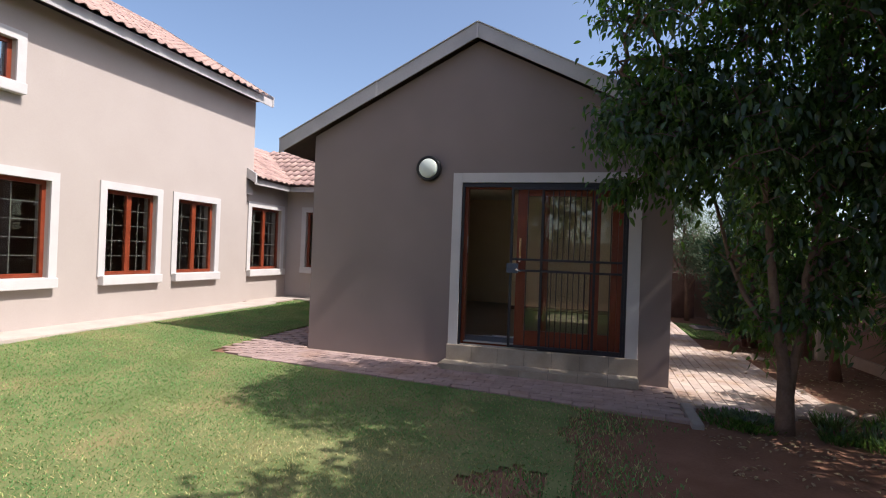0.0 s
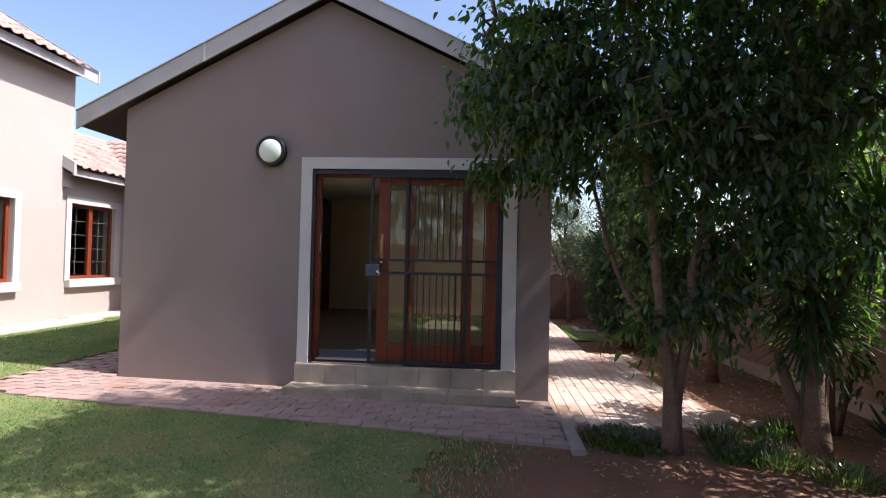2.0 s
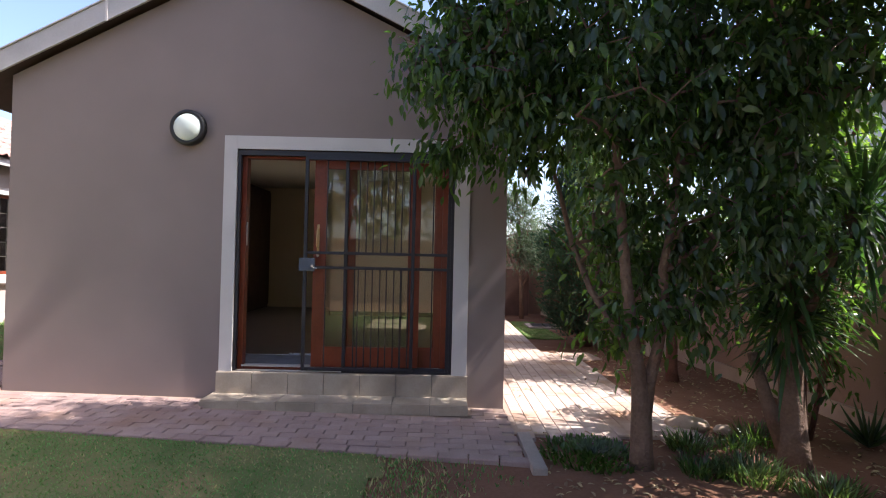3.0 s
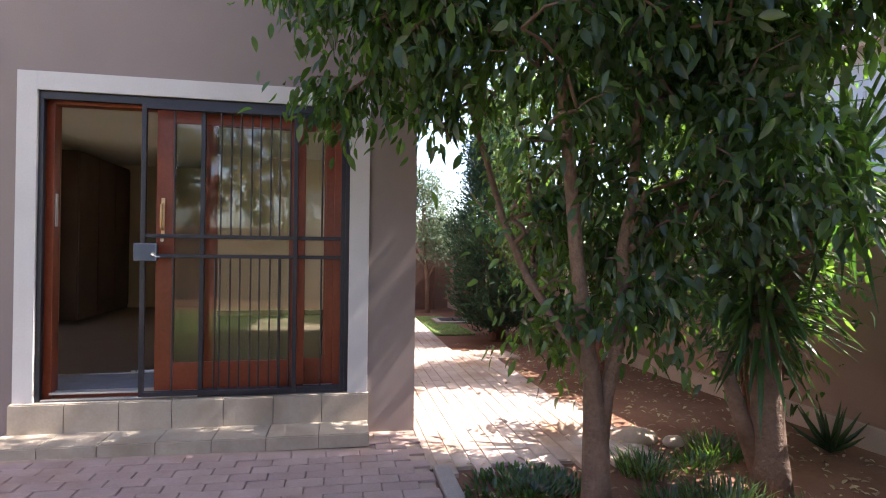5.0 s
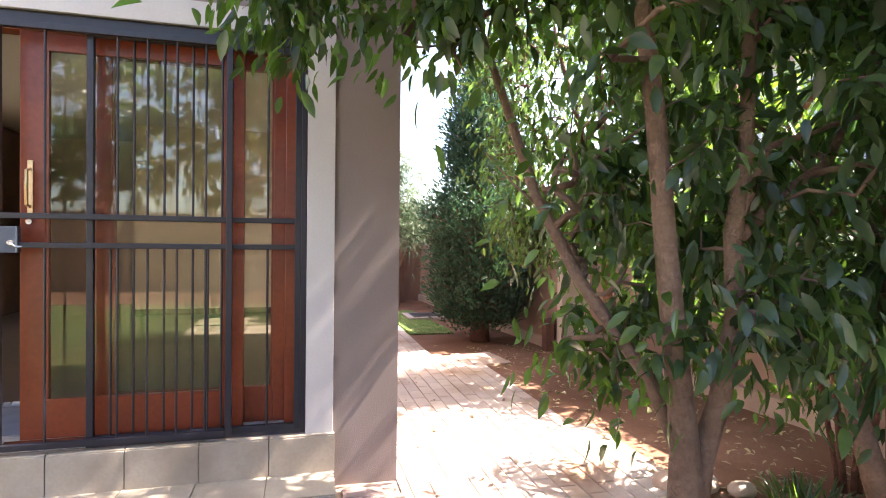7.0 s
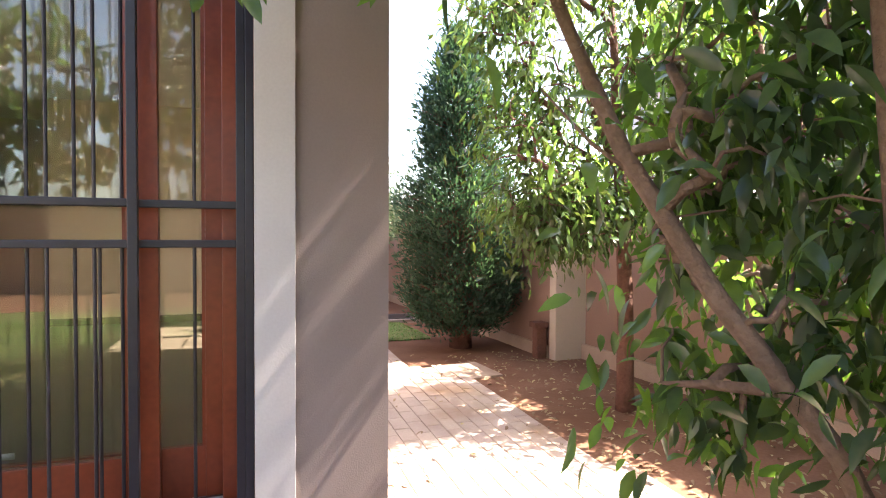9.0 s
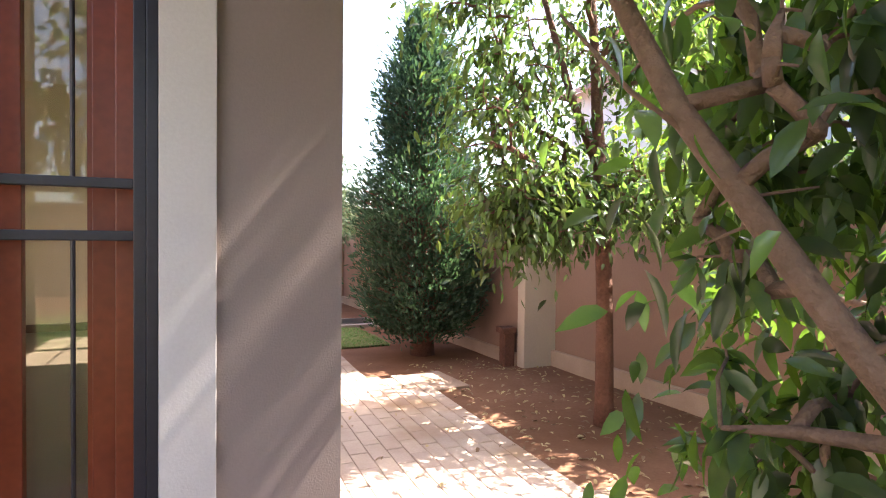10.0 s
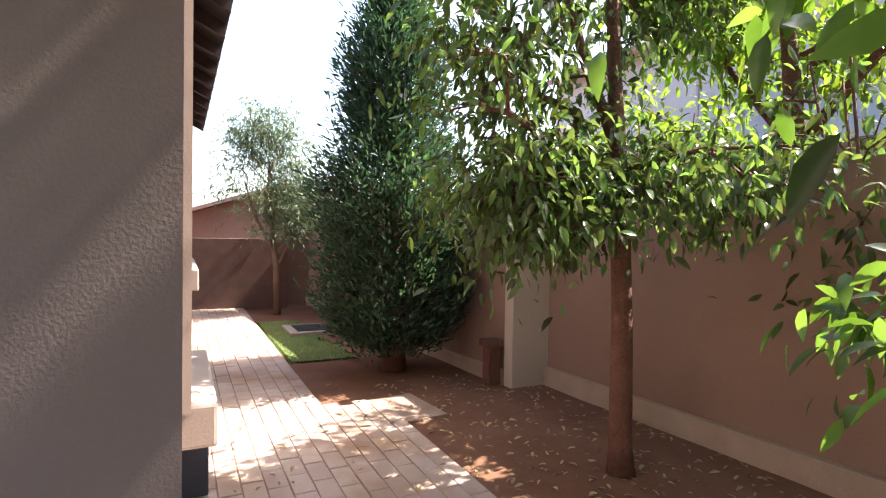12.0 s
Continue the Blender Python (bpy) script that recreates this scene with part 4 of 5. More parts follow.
def limb_gap(q):
    """The bare stretch along the side of the leaning limb that faces the lawn."""
    a, b = Vector((0.49, -1.09, 1.17)), Vector((0.38, -0.9, 1.65))
    d = b - a
    t = max(0.0, min(1.0, (Vector(q) - a).dot(d) / d.length_squared))
    return (Vector(q) - a - d * t).length < 0.17


def evergreen():
    """The dense glossy tree by the corner of the garden building."""
    root = thing("evergreen_tree", "dense glossy evergreen tree with two grey brown stems in red soil", "tree")
    rng = np.random.default_rng(11)
    limbs = [
        [(0.79, -1.33, -0.08, 0.085), (0.785, -1.33, 0.12, 0.074), (0.78, -1.33, 0.4, 0.066), (0.75, -1.35, 0.62, 0.048), (0.69, -1.38, 0.9, 0.041), (0.645, -1.38, 1.25, 0.037), (0.61, -1.36, 1.7, 0.033), (0.58, -1.25, 2.4, 0.027), (0.55, -1.15, 3.2, 0.02), (0.55, -1.1, 3.9, 0.01)],
        [(0.80, -1.33, 0.3, 0.05), (0.825, -1.34, 0.55, 0.044), (0.865, -1.38, 0.78, 0.037), (0.90, -1.40, 1.05, 0.033), (0.885, -1.40, 1.33, 0.031), (0.95, -1.38, 1.6, 0.026), (1.0, -1.33, 2.0, 0.024), (1.1, -1.25, 2.7, 0.018), (1.2, -1.15, 3.6, 0.009)],
        [(0.80, -1.32, 0.5, 0.030), (0.68, -1.24, 0.82, 0.025), (0.49, -1.09, 1.15, 0.024), (0.40, -0.88, 1.49, 0.023), (0.35, -0.70, 1.85, 0.019), (0.25, -0.55, 2.3, 0.015), (0.1, -0.5, 2.9, 0.010)],
        [(0.42, -0.92, 1.42, 0.006), (0.33, -0.84, 1.52, 0.005), (0.22, -0.78, 1.66, 0.003)],
        [(0.89, -1.40, 1.3, 0.024), (1.08, -1.38, 1.45, 0.020), (1.33, -1.36, 1.6, 0.017), (1.54, -1.36, 2.02, 0.013), (1.7, -1.5, 2.5, 0.008)],
        [(0.89, -1.40, 1.33, 0.018), (1.0, -1.42, 1.62, 0.014), (1.3, -1.4, 1.72, 0.010), (1.75, -1.4, 1.86, 0.007)],
        [(1.0, -1.33, 2.0, 0.024), (1.5, -1.1, 2.4, 0.020), (2.1, -0.9, 2.9, 0.013), (2.6, -0.8, 3.3, 0.008)],
        [(0.59, -1.3, 2.2, 0.022), (0.2, -1.2, 2.5, 0.016), (-0.4, -1.15, 2.75, 0.011), (-0.9, -1.1, 2.95, 0.006)],
        [(1.05, -1.3, 2.4, 0.022), (1.3, -0.7, 2.7, 0.017), (1.5, 0.0, 3.0, 0.01)],
    ]
    blobs = [(0.8, -1.2, 3.3, 1.7, 1.4, 1.2), (1.7, -1.3, 3.6, 1.2, 1.3, 1.4), (1.2, -1.2, 4.5, 1.5, 1.4, 0.9), (0.6, -1.3, 2.6, 1.6, 1.2, 0.7), (1.3, -1.35, 1.8, 1.0, 0.85, 0.8), (1.5, -1.2, 2.5, 0.85, 1.0, 0.9), (-0.1, -1.0, 2.95, 0.85, 0.6, 0.6), (1.0, -0.95, 1.4, 0.6, 0.5, 0.55),  (1.5, -0.9, 4.2, 1.3, 1.2, 0.7), (0.0, -1.3, 4.1, 1.0, 1.0, 0.8), (0.3, -2.2, 4.5, 0.9, 0.8, 0.5), (1.3, -2.5, 4.6, 1.4, 1.0, 0.7)]

    def keep(p):
        x, y, z = p
        if x < -0.05 and z < 1.95:
            return False
        if x < 0.32 and z < 1.7:
            return False
        if y > -0.55 and x < 1.1:
            return False
        if x > 1.5 and z < 2.3:
            return False
        if x < 0.1 and z < 2.2 and y < -1.4:
            return False
        if x < 0.3 and z < 1.6:
            return False
        if y > -0.7 and z < 1.7:
            return False
        if y > -0.33 and x < 0.35:
            return False
        if y > 0.1 and z < 2.0:
            return False
        return z > 0.85

    tips = crown_points(rng, 2700, blobs, keep)
    tips = [p for p in tips if p[2] > 2.2 or rng.random() > 0.55]
    extra = crown_points(rng, 60, [(1.5, -1.75, 1.75, 0.45, 0.3, 0.55)], lambda p: True) + crown_points(rng, 16, [(0.06, -1.0, 2.1, 0.2, 0.15, 0.25)], lambda p: True) + crown_points(rng, 16, [(0.75, -0.85, 0.85, 0.3, 0.15, 0.2)], lambda p: True) + crown_points(rng, 12, [(0.62, -1.42, 0.98, 0.2, 0.08, 0.2), (1.0, -1.5, 1.05, 0.2, 0.1, 0.22)], lambda p: True) + crown_points(rng, 16, [(0.78, -0.75, 1.48, 0.16, 0.12, 0.24)], lambda p: True) + crown_points(rng, 60, [(-0.55, -0.75, 2.25, 0.35, 0.3, 0.22), (1.5, -0.1, 1.08, 0.22, 0.18, 0.13), (0.68, -1.15, 1.12, 0.24, 0.18, 0.14), (0.55, -1.1, 1.5, 0.2, 0.16, 0.2), (1.05, -0.35, 1.8, 0.35, 0.2, 0.12)], lambda p: p[0] > 1.0 or p[1] < -0.2)
    limbs.append([(1.25, -1.15, 1.0, 0.02), (1.45, -0.7, 1.05, 0.014), (1.5, -0.3, 1.1, 0.008)])
    grow(root, limbs, tips + extra, BARK_A, LEAF_A, rng, per_twig=25, leaf_len=(0.052, 0.095), leaf_ratio=0.44, droop=0.6, spread=0.105, clear=lambda q: (q[1] > -0.85 and q[0] < 0.58 and 1.05 < q[2] < 1.5) or (q[1] > -1.25 and q[2] < 2.0 and noise.noise(Vector(q) * 7.0) > 0.14) or limb_gap(q))


def fruit_tree():
    """The lighter young tree by the boundary wall."""
    root = thing("young_tree", "young bright green tree with a red brown trunk beside boundary wall", "tree")
    rng = np.random.default_rng(21)
    limbs = [
        [(2.16, 1.40, -0.06, 0.085), (2.15, 1.40, 0.12, 0.066), (2.15, 1.41, 0.8, 0.058), (2.12, 1.42, 1.5, 0.052), (2.10, 1.45, 2.0, 0.042), (2.05, 1.45, 2.7, 0.03), (2.0, 1.5, 3.6, 0.012)],
        [(2.10, 1.44, 1.75, 0.035), (1.92, 1.5, 2.2, 0.028), (1.75, 1.6, 2.9, 0.02), (1.65, 1.7, 3.5, 0.008)],
        [(2.12, 1.42, 1.5, 0.02), (1.8, 1.35, 1.58, 0.013), (1.4, 1.3, 1.55, 0.006)],
        [(2.12, 1.42, 1.6, 0.02), (2.35, 1.1, 1.7, 0.013), (2.6, 0.8, 1.7, 0.006)],
        [(2.05, 1.45, 2.4, 0.02), (2.4, 1.6, 2.8, 0.014), (2.7, 1.7, 3.2, 0.006)],
    ]
    blobs = [(1.95, 1.35, 1.55, 0.85, 0.55, 0.36), (2.4, 1.05, 1.6, 0.42, 0.45, 0.28), (1.55, 1.5, 1.45, 0.4, 0.4, 0.35), (1.9, 1.6, 2.6, 0.8, 0.6, 0.8), (1.95, 1.6, 3.3, 0.9, 0.7, 0.6), (1.15, 1.3, 2.8, 0.42, 0.35, 0.45), (1.4, 1.4, 2.05, 0.5, 0.4, 0.45), (1.65, 1.7, 1.55, 0.5, 0.65, 0.25), (1.7, 1.5, 1.5, 0.45, 0.4, 0.25), (2.6, 1.55, 2.7, 0.35, 0.6, 0.3)]
    tips = crown_points(rng, 740, blobs, lambda p: p[0] < 2.85 and p[2] > 0.95)
    grow(root, limbs, tips, BARK_B, LEAF_B, rng, per_twig=16, leaf_len=(0.045, 0.082), leaf_ratio=0.42, droop=0.5, spread=0.11)


def conifer():
    root = thing("conifer", "dense blue green conifer reaching almost to the red soil", "conifer")
    rng = np.random.default_rng(31)
    bm = bmesh.new()
    tube(bm, [(1.80, 4.0, -0.06), (1.80, 4.0, 0.4), (1.79, 4.02, 2.0), (1.78, 4.05, 3.8)], [0.14, 0.11, 0.07, 0.012], 10)
    P, A = [], []
    for _ in range(3400):
        h = rng.random() ** 1.25
        z = 0.22 + 3.45 * h
        r_max = 0.88 * (1 - h) ** 0.6 * min(1.0, 0.42 + h * 3.4) * (1 + 0.16 * math.sin(5 * z))
        a = rng.uniform(0, 2 * math.pi)
        r = r_max * (0.5 + 0.55 * rng.random())
        c = np.array([1.79 + r * math.cos(a), 4.02 + r * math.sin(a), z + 0.12 * r])
        d = np.array([math.cos(a) * 0.8, math.sin(a) * 0.8, 0.75])
        if _ % 3 == 0:
            tube(bm, [(1.79, 4.02, max(0.1, z - 0.3 * r)), tuple(c)], [0.010, 0.003], 4)
        for k in range(13):
            P.append(c + rng.normal(0, 0.055, 3) + d * rng.uniform(-0.12, 0.1))
            A.append(d + rng.normal(0, 0.45, 3))
    part("trunk", bm, BARK_B, root, smooth=True)
    ln = rng.uniform(0.04, 0.085, len(P))
    leaves("crown", P, A, ln, ln * 0.3, LEAF_C, root, rng, curve=0.1, fold=0.5)


def olive():
    root = thing("olive_tree", "small silver green olive tree against the brown yard wall", "tree")
    rng = np.random.default_rng(41)
    limbs = [[(1.35, 7.9, -0.05, 0.06), (1.33, 7.9, 0.7, 0.05), (1.25, 7.9, 1.4, 0.035), (1.2, 7.9, 2.4, 0.015)], [(1.33, 7.9, 0.7, 0.03), (1.6, 7.9, 1.2, 0.02), (1.8, 7.95, 1.8, 0.01)], [(1.33, 7.9, 0.9, 0.03), (1.0, 7.85, 1.5, 0.02), (0.85, 7.8, 2.0, 0.01)]]
    tips = crown_points(rng, 560, [(1.25, 7.8, 2.05, 0.95, 0.7, 0.9), (1.6, 7.9, 1.6, 0.5, 0.5, 0.5), (1.1, 7.8, 2.7, 0.5, 0.5, 0.5), (1.65, 7.9, 1.9, 0.6, 0.6, 0.7)], lambda p: p[2] > 0.9)
    grow(root, limbs, tips, BARK_A, LEAF_O, rng, per_twig=26, leaf_len=(0.05, 0.085), leaf_ratio=0.24, droop=0.1, spread=0.12, hang=0.2)


def shrub(name, label, x, y, r, h, n, seed, mat=LEAF_A, ln=(0.06, 0.1), ratio=0.4, stems=6):
    root = thing(name, label, "shrub")
    rng = np.random.default_rng(seed)
    limbs = []
    for k in range(stems):
        a = 2 * math.pi * k / stems + rng.uniform(-0.3, 0.3)
        limbs.append([(x + 0.04 * math.cos(a), y + 0.04 * math.sin(a), -0.05, 0.016), (x + 0.35 * r * math.cos(a), y + 0.35 * r * math.sin(a), 0.45 * h, 0.012), (x + 0.6 * r * math.cos(a), y + 0.6 * r * math.sin(a), 0.85 * h, 0.006)])
    tips = crown_points(rng, n, [(x, y, 0.62 * h, r, r, 0.42 * h)], lambda p: p[2] > 0.15)
    if h < 1.4:
        for l in limbs:
            l.insert(2, (l[1][0], l[1][1], max(0.72, l[1][2] + 0.01), 0.008))
    grow(root, limbs, tips, BARK_B, mat, rng, per_twig=14, leaf_len=ln, leaf_ratio=ratio, droop=0.3, spread=0.11)


def yucca(name, label, stems, heads, seed, blades=140, length=0.62):
    root = thing(name, label, "yucca")
    rng = np.random.default_rng(seed)
    bm = bmesh.new()
    for pts in stems:
        tube(bm, [p[:3] for p in pts], [p[3] for p in pts], 12)
    part("trunk", bm, BARK_A, root, smooth=True)
    for hx, hy, hz, s in heads:
        verts, tris = [], []
        for k in range(blades):
            a = rng.uniform(0, 2 * math.pi)
            el = rng.uniform(-1.1, 1.3)
            ln = length * s * rng.uniform(0.75, 1.1)
            d = np.array([math.cos(a) * math.cos(el), math.sin(a) * math.cos(el), math.sin(el)])
            side = np.cross(d, [0, 0, 1.0])
            side /= np.linalg.norm(side) + 1e-9
            up = np.cross(side, d)
            o = np.array([hx, hy, hz + rng.uniform(-0.16, 0.1)]) + d * 0.03
            b = len(verts)
            sag = rng.uniform(0.02, 0.28) * ln
            for t, w in ((0, 0.014), (0.3, 0.018), (0.65, 0.014), (1.0, 0.0015)):
                c = o + d * ln * t - np.array([0, 0, 1]) * sag * t * t
                verts += [c - side * w + up * w * 0.5, c, c + side * w + up * w * 0.5]
            for j in range(3):
                q = b + 3 * j
                tris += [(q, q + 3, q + 4), (q, q + 4, q + 1), (q + 1, q + 4, q + 5), (q + 1, q + 5, q + 2)]
        fast_mesh("leaf_rosette", verts, tris, LEAF_Y, root)
    return root


def tuft(name, label, x, y, r, n, h, seed, mat, w=0.0045):
    root = thing(name, label, "grass tuft")
    rng = np.random.default_rng(seed)
    verts, tris = [], []
    for _ in range(n):
        a, q = rng.uniform(0, 2 * math.pi), rng.random() ** 0.6 * r
        o = np.array([x + q * math.cos(a), y + q * math.sin(a), -0.02])
        b2 = a + rng.normal(0, 0.7)
        ln, lean = h * rng.uniform(0.6, 1.1), rng.uniform(0.25, 0.9)
        side = np.array([-math.sin(b2), math.cos(b2), 0]) * w
        s = len(verts)
        for t, ww in ((0, 1), (0.4, 1), (0.75, 0.7), (1.0, 0.1)):
            c = o + np.array([math.cos(b2) * lean * ln * t, math.sin(b2) * lean * ln * t, ln * (t - 0.55 * lean * t * t)])
            verts += [c - side * ww, c + side * ww]
        for j in range(3):
            k = s + 2 * j
            tris += [(k, k + 1, k + 3), (k, k + 3, k + 2)]
    fast_mesh("foliage", verts, tris, mat, root)
    root["group"] = "bed plants"


def shade_tree():
    """A second evergreen by the boundary wall, whose crown shades the lawn."""
    root = thing("evergreen_tree", "dense evergreen tree standing beside the boundary wall and lawn", "tree")
    rng = np.random.default_rng(15)
    limbs = [[(3.05, -4.0, -0.08, 0.12), (3.04, -4.0, 1.0, 0.09), (2.9, -4.0, 2.4, 0.07), (2.7, -4.1, 4.2, 0.03)], [(3.0, -4.0, 1.8, 0.05), (2.4, -3.4, 2.8, 0.03), (2.0, -3.0, 3.8, 0.012)], [(3.0, -4.0, 1.9, 0.05), (2.5, -4.8, 2.9, 0.03), (2.1, -5.2, 3.8, 0.012)]]
    tips = crown_points(rng, 1350, [(2.6, -4.1, 3.5, 1.5, 1.4, 1.2), (2.9, -2.9, 3.4, 1.2, 0.9, 1.0), (2.2, -3.6, 4.2, 1.2, 1.2, 0.7), (2.4, -2.3, 3.7, 1.1, 0.9, 0.8), (1.9, -4.5, 4.7, 1.1, 1.0, 0.55), (3.0, -3.2, 4.9, 1.4, 1.4, 0.5), (2.0, -3.3, 4.1, 1.2, 1.2, 0.4), (1.9, -4.6, 4.1, 0.9, 0.9, 0.4)], lambda p: p[2] > 2.2)
    grow(root, limbs, tips, BARK_A, LEAF_A, rng, per_twig=16, leaf_len=(0.11, 0.17), leaf_ratio=0.46, droop=0.5, spread=0.17)


evergreen()
shade_tree()
fruit_tree()
conifer()
olive()
yucca("yucca", "tall yucca with thick brown trunks and long stiff dark blades", [
    [(1.95, -1.35, -0.08, 0.115), (1.93, -1.34, 0.25, 0.088), (1.92, -1.32, 0.75, 0.076), (1.95, -1.2, 1.5, 0.07), (2.0, -1.1, 2.4, 0.06)],
    [(1.90, -1.30, 0.1, 0.055), (1.78, -1.28, 0.45, 0.045), (1.70, -1.25, 0.75, 0.035)],
    [(1.94, -1.3, 0.9, 0.055), (2.2, -1.4, 1.5, 0.05), (2.3, -1.45, 2.0, 0.045)]],
    [(1.93, -1.28, 1.0, 0.7), (1.95, -1.2, 1.35, 0.95), (2.3, -1.45, 1.75, 1.0), (2.0, -1.1, 2.2, 1.1), (2.05, -1.0, 2.9, 1.1), (2.3, -0.6, 1.5, 1.0)], 51).location = (-0.12, 0.0, 0)
for k, (x, y, r, h) in enumerate([(-5.5, -12.9, 1.6, 4.4), (-2.2, -13.2, 1.7, 4.8), (1.2, -12.9, 1.5, 4.0), (3.0, -12.6, 1.2, 4.2)]):
    shrub("garden_tree", "leafy green tree beyond the end wall", x, y, r * 1.25, h * 1.55, 200, 90 + k, LEAF_B, (0.2, 0.32), 0.5)
shrub("shrub", "dark leafy shrub standing in front of the boundary wall", 2.35, -0.65, 0.5, 1.7, 80, 61)
shrub("shrub", "bright yellow green shrub over the boundary wall", 3.35, 0.7, 0.7, 2.6, 90, 62, LEAF_B)
def wall_tree():
    """A light tree outside the boundary wall, whose crown hangs over the yard."""
    root = thing("garden_tree", "light green tree growing beyond the boundary wall", "tree")
    rng = np.random.default_rng(25)
    limbs = [[(3.75, 1.4, -0.08, 0.10), (3.7, 1.4, 1.2, 0.08), (3.5, 1.4, 2.4, 0.05), (3.3, 1.4, 3.4, 0.02)], [(3.65, 1.4, 1.8, 0.04), (3.9, 2.3, 2.8, 0.02), (4.0, 2.9, 3.3, 0.01)], [(3.65, 1.4, 1.9, 0.04), (3.7, 0.6, 2.8, 0.02), (3.6, 0.2, 3.3, 0.01)]]
    tips = crown_points(rng, 260, [(3.15, 1.75, 3.1, 0.5, 0.5, 0.35), (3.7, 2.2, 3.0, 0.5, 0.55, 0.5), (4.0, 1.6, 2.7, 0.6, 0.9, 0.5)], lambda p: p[2] > 2.0)
    grow(root, limbs, tips, BARK_B, LEAF_S, rng, per_twig=14, leaf_len=(0.07, 0.11), leaf_ratio=0.42, droop=0.5, spread=0.14)


wall_tree()
for k, (x, y, r, h) in enumerate([(4.7, 3.4, 0.9, 2.9), (5.0, 5.4, 0.9, 2.8), (4.4, -0.3, 0.7, 2.3), (4.6, -2.0, 0.9, 2.6)]):
    shrub("garden_shrub", "sunlit yellow green bush beyond the boundary wall", x, y, r, h, 130, 190 + k, LEAF_S, (0.09, 0.14), 0.45)
shrub("shrub", "yellow green shrub behind the yucca", 2.6, -2.0, 0.5, 2.6, 70, 63, LEAF_B)
for k, (x, y, r, n, h, m) in enumerate([(1.28, -0.98, 0.16, 260, 0.16, LEAF_B), (1.45, -1.5, 0.22, 360, 0.17, LEAF_B), (1.15, -1.45, 0.14, 200, 0.15, LEAF_A), (1.62, -0.95, 0.12, 130, 0.13, LEAF_A), (1.9, -0.8, 0.16, 160, 0.2, LEAF_A), (1.75, -1.8, 0.2, 240, 0.16, LEAF_B)]):
    tuft("grass_tuft", "tuft of arching green blades in the planted bed", x, y, r, n, h, 70 + k, m)
def aloe(x, y, n=16, length=0.30):
    root = thing("aloe", "small dark aloe with stiff pointed leaves in the soil", "aloe")
    rng = np.random.default_rng(77)
    for k in range(n):
        a, el = k * 2.4, 0.35 + 1.0 * k / n
        d = Vector((math.cos(a) * math.cos(el), math.sin(a) * math.cos(el), math.sin(el)))
        ln = length * rng.uniform(0.8, 1.1)
        bm = bmesh.new()
        tube(bm, [Vector((x, y, -0.01)) + d * ln * t + Vector((0, 0, 0.05 * t * t)) for t in (0, 0.3, 0.65, 1)], [0.016, 0.018, 0.012, 0.001], 6)
        part("leaf", bm, LEAF_Y, root, smooth=True)


aloe(2.72, -0.85)
tuft("bed_plants", "low dark groundcover in the edged bed", 0.5, -1.15, 0.36, 900, 0.07, 80, LEAF_A, 0.008)


def stone(name, label, x, y, sx, sy, sz, seed):
    bm = bmesh.new()
    bmesh.ops.create_icosphere(bm, subdivisions=3, radius=1.0)
    for v in bm.verts:
        k = 1 + 0.18 * noise.noise(v.co * 1.4 + Vector((seed, 0, 0)))
        v.co = Vector((x + v.co.x * sx * k, y + v.co.y * sy * k, v.co.z * sz * k))
    tagged(part(name, bm, STONE, smooth=True), label=label, category="stone")


stone("stone", "pale rounded stone at the edge of the paving", 1.50, -0.42, 0.19, 0.12, 0.07, 1)
stone("stone", "small pale stone in the bed", 1.75, -0.55, 0.08, 0.06, 0.04, 5)


def litter():
    rng = np.random.default_rng(91)
    m = 2600
    P = np.stack([rng.uniform(0.1, 2.9, m), rng.uniform(-2.6, 3.6, m), np.zeros(m)], 1)
    keep = (rng.random(m) < np.where((P[:, 0] < 1.4) & (P[:, 1] > -0.7), 0.12, 0.8))
    P = P[keep]
    P[:, 2] = np.array([soil_z(x, y) + 0.012 if (x > 1.5 or y < -0.8) else 0.008 for x, y, _ in P])
    a = rng.uniform(0, 2 * math.pi, len(P))
    A = np.stack([np.cos(a), np.sin(a), rng.uniform(0.0, 0.3, len(P))], 1)
    ln = rng.uniform(0.03, 0.065, len(P))
    leaves("leaf_litter", P, A, ln, ln * 0.4, DRY, None, rng, curve=0.4, normal_up=2.5, kind="stuff")["label"] = "dry fallen leaves scattered over the soil"


litter()


# ---- paving and tiles (last) ----
def brick_mesh(name, l, w, h, mat, bevel=0.006):
    """A brick with a chamfered top, in few faces."""
    me = bpy.data.meshes.new(name)
    a, b, c, d = l / 2, w / 2, l / 2 - bevel, w / 2 - bevel
    vs = [(x, y, -h) for x, y in ((-a, -b), (a, -b), (a, b), (-a, b))] + [(x, y, -bevel) for x, y in ((-a, -b), (a, -b), (a, b), (-a, b))] + [(x, y, 0) for x, y in ((-c, -d), (c, -d), (c, d), (-c, d))]
    fs = [(8, 9, 10, 11)]
    for i in range(4):
        j = (i + 1) % 4
        fs += [(i, j, j + 4, i + 4), (i + 4, j + 4, j + 8, i + 8)]
    me.from_pydata(vs, [], fs)
    me.materials.append(mat)
    return me, vs, fs


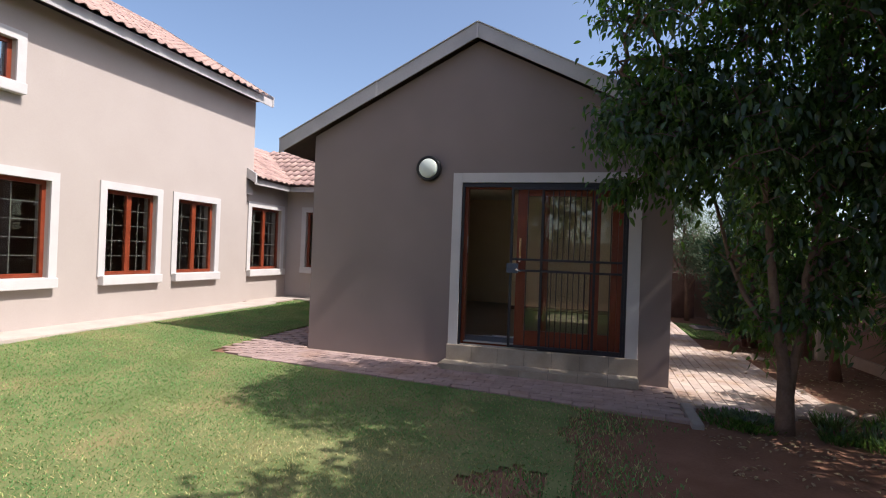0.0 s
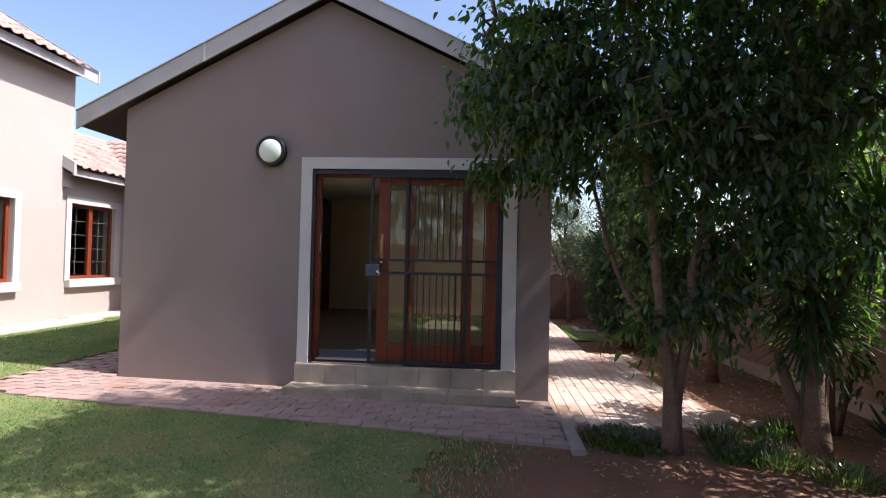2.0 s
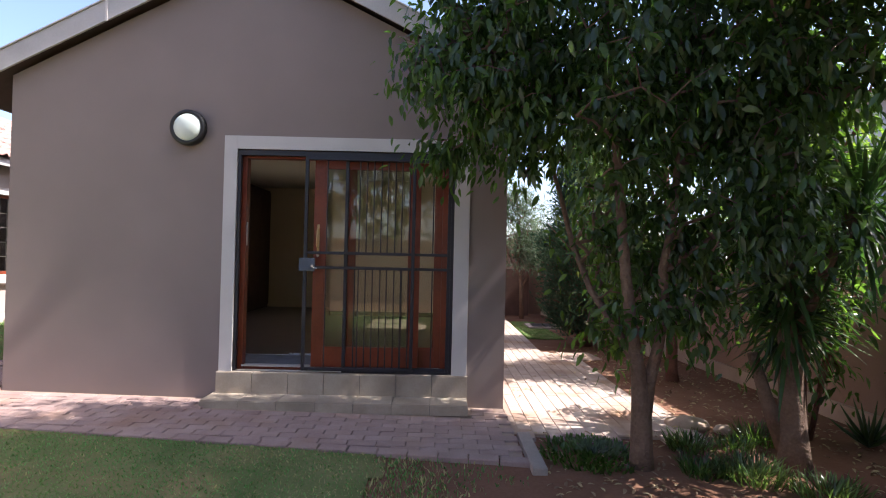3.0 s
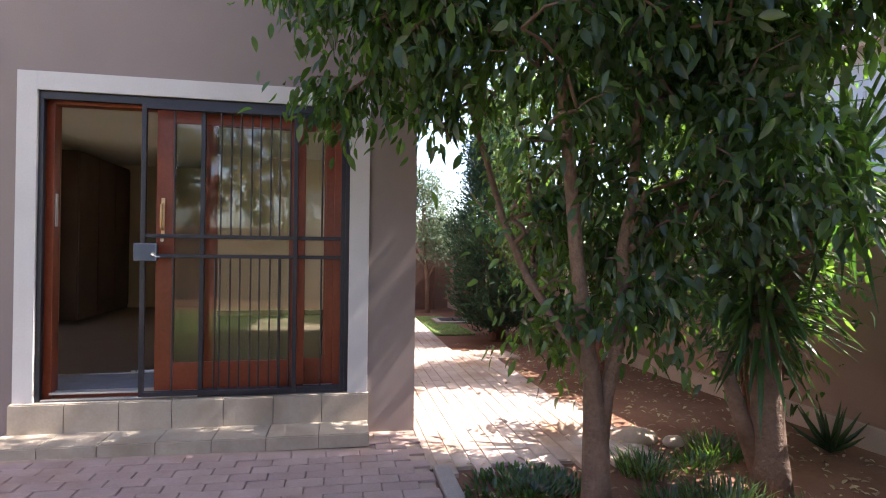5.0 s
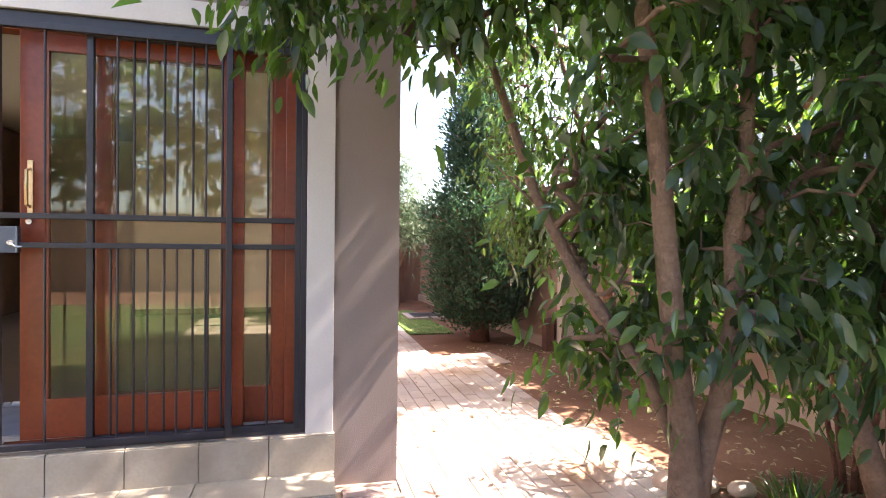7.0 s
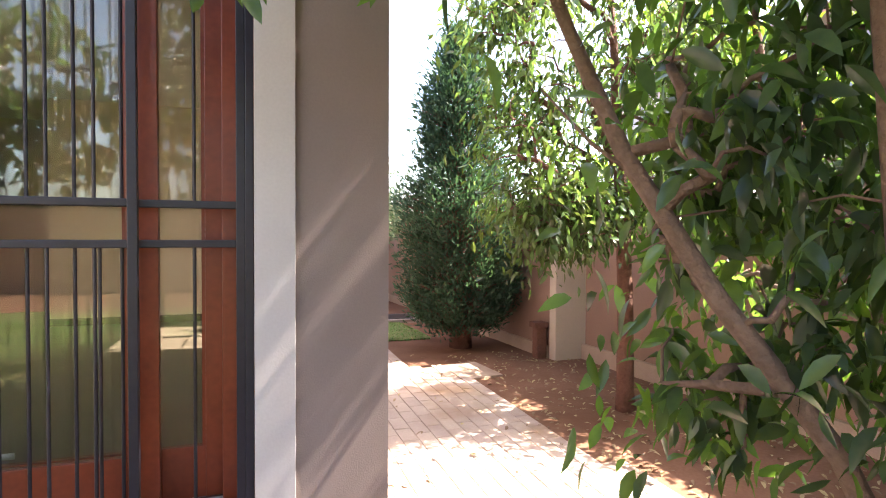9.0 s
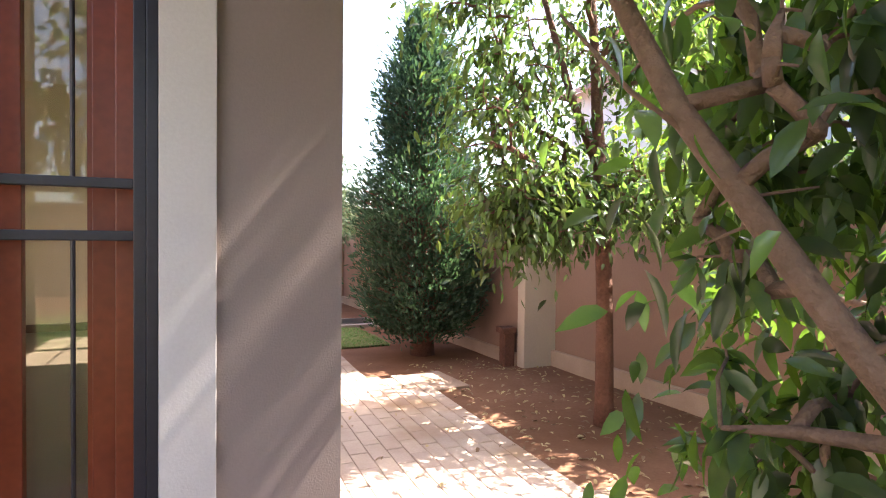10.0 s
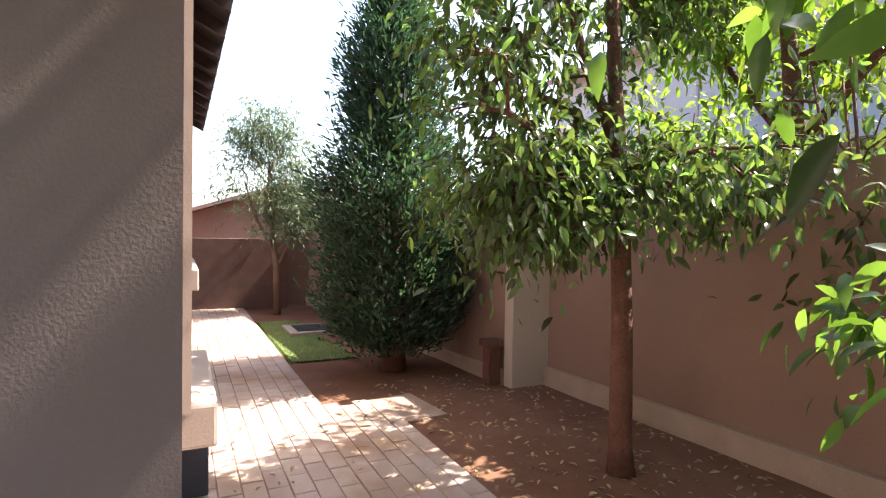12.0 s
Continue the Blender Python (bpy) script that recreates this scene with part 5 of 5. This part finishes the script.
def pave(name, label, x0, x1, y0, y1, l, w, mat, keep, near, piece, along="x"):
    root = tagged(new(name), label=label, kind="structure")
    me, vs, fs = brick_mesh(piece, l - 0.004, w - 0.004, 0.05, mat, 0.004)
    spots = []
    rng = random.Random(7)
    if along == "x":
        rows, cols = int((y1 - y0) / w), int((x1 - x0) / l) + 1
    else:
        rows, cols = int((x1 - x0) / w), int((y1 - y0) / l) + 1
    for j in range(rows):
        for i in range(cols):
            u, v = (i + 0.5 * (j % 2)) * l, (j + 0.5) * w
            x, y = (x0 + u, y0 + v) if along == "x" else (x0 + v, y0 + u)
            if keep(x, y):
                spots.append((x, y, ground_z(x, y) + rng.uniform(-0.003, 0.002), rng.uniform(-0.012, 0.012), rng.uniform(-0.008, 0.008)))
    spots.sort(key=lambda s: (s[0] - near[0]) ** 2 + (s[1] - near[1]) ** 2)
    turn = 0 if along == "x" else math.pi / 2
    for x, y, z, a, t in spots[:300]:
        ob = new(piece, me)
        ob.parent = root
        ob.location = (x, y, z)
        ob.rotation_euler = (t, t * 0.7, turn + a)
    V, F = [], []
    for x, y, z, a, t in spots[300:]:
        m = Matrix.Translation((x, y, z)) @ Euler((t, t * 0.7, turn + a)).to_matrix().to_4x4()
        b = len(V)
        V += [tuple(m @ Vector(v)) for v in vs]
        F += [tuple(b + q for q in f) for f in fs]
    if V:
        mesh_object(piece + "s", V, F, mat, root, kind="stuff")


def front_keep(x, y):
    if not (-5.42 < x < 0.0 and front_edge(x) + 0.05 < y < -0.06) and not (-5.42 < x < WX - 0.06 and -0.2 < y < 4.3):
        return False
    if -2.66 < x < -0.34 and y > -0.36:
        return False
    if x < -4.95 and y < -0.45 and (x + 4.95) ** 2 + (y + 0.45) ** 2 > 0.23:
        return False
    return True


def side_keep(x, y):
    edge = 1.5 if y < 0.55 else (1.36 if y < 3.1 else 0.95)
    return x < edge and (y > 0.02 or x > -0.02)


pave("paving_front", "weathered pinkish brick paving in front of the garden building", -5.45, 0.05, -1.45, 4.3, 0.21, 0.105, PAVER, front_keep, (-0.8, -0.9), "brick")
pave("paving_side", "dusty pale brick paving along the side of the garden building", 0.05, 1.72, -0.74, 8.5, 0.22, 0.11, SLAB, side_keep, (0.5, 0.3), "brick", along="y")
edge = tagged(new("paving_edge"), label="row of edging bricks along the lawn", kind="structure")
me, vs, fs = brick_mesh("edge_brick", 0.204, 0.10, 0.07, PAVER)
x = -4.9
while x < 0.0:
    ob = new("edge_brick", me)
    ob.parent = edge
    ob.location = (x, front_edge(x) - 0.0, ground_z(x, front_edge(x)) + 0.004)
    ob.rotation_euler = (0, 0, -0.09 if x > -4.4 else 0)
    x += 0.21
grid_sheet("paving_bed", -5.38, 0.0, -1.25, 4.3, 40, 40, lambda x, y: ground_z(x, y) - 0.016, BED, keep=lambda x, y: front_keep(x, y) or (-2.7 < x < -0.3 and -0.4 < y < 0))
grid_sheet("paving_bed_side", 0.0, 1.68, -0.75, 8.5, 22, 90, lambda x, y: ground_z(x, y) - 0.008, BED, keep=side_keep)

roof_tiles("roof_tiles", (EX + 0.05, -4.2, EZ + 0.135), (0, 1, 0), EUP, 36, 10, 0.20, 0.33, house, whole=250)
roof_tiles("roof_tiles", (LX + 0.05, HY + 0.02, LZ + 0.03), (0, 1, 0), (-1, 0, 0.55), 19, 8, 0.20, 0.31, house, whole=0, keep=lambda o: o.y - (WY - 0.5) < (LX + 0.05 - o.x) * 1.0 + 0.35)
roof_tiles("roof_tiles", (HX2 - 1.6, WY - 0.43, LZ + 0.03), (1, 0, 0), (0, 1, 0.55), 25, 8, 0.20, 0.31, house, whole=0, keep=lambda o: (LX + 0.05 - o.x) < (o.y - (WY - 0.43)) + 0.4)
box("wall_plate", (HX2 - 3.0, HY + 2.9, 2.6), (WX, HY + 4.2, 3.2), SOFFIT, house)
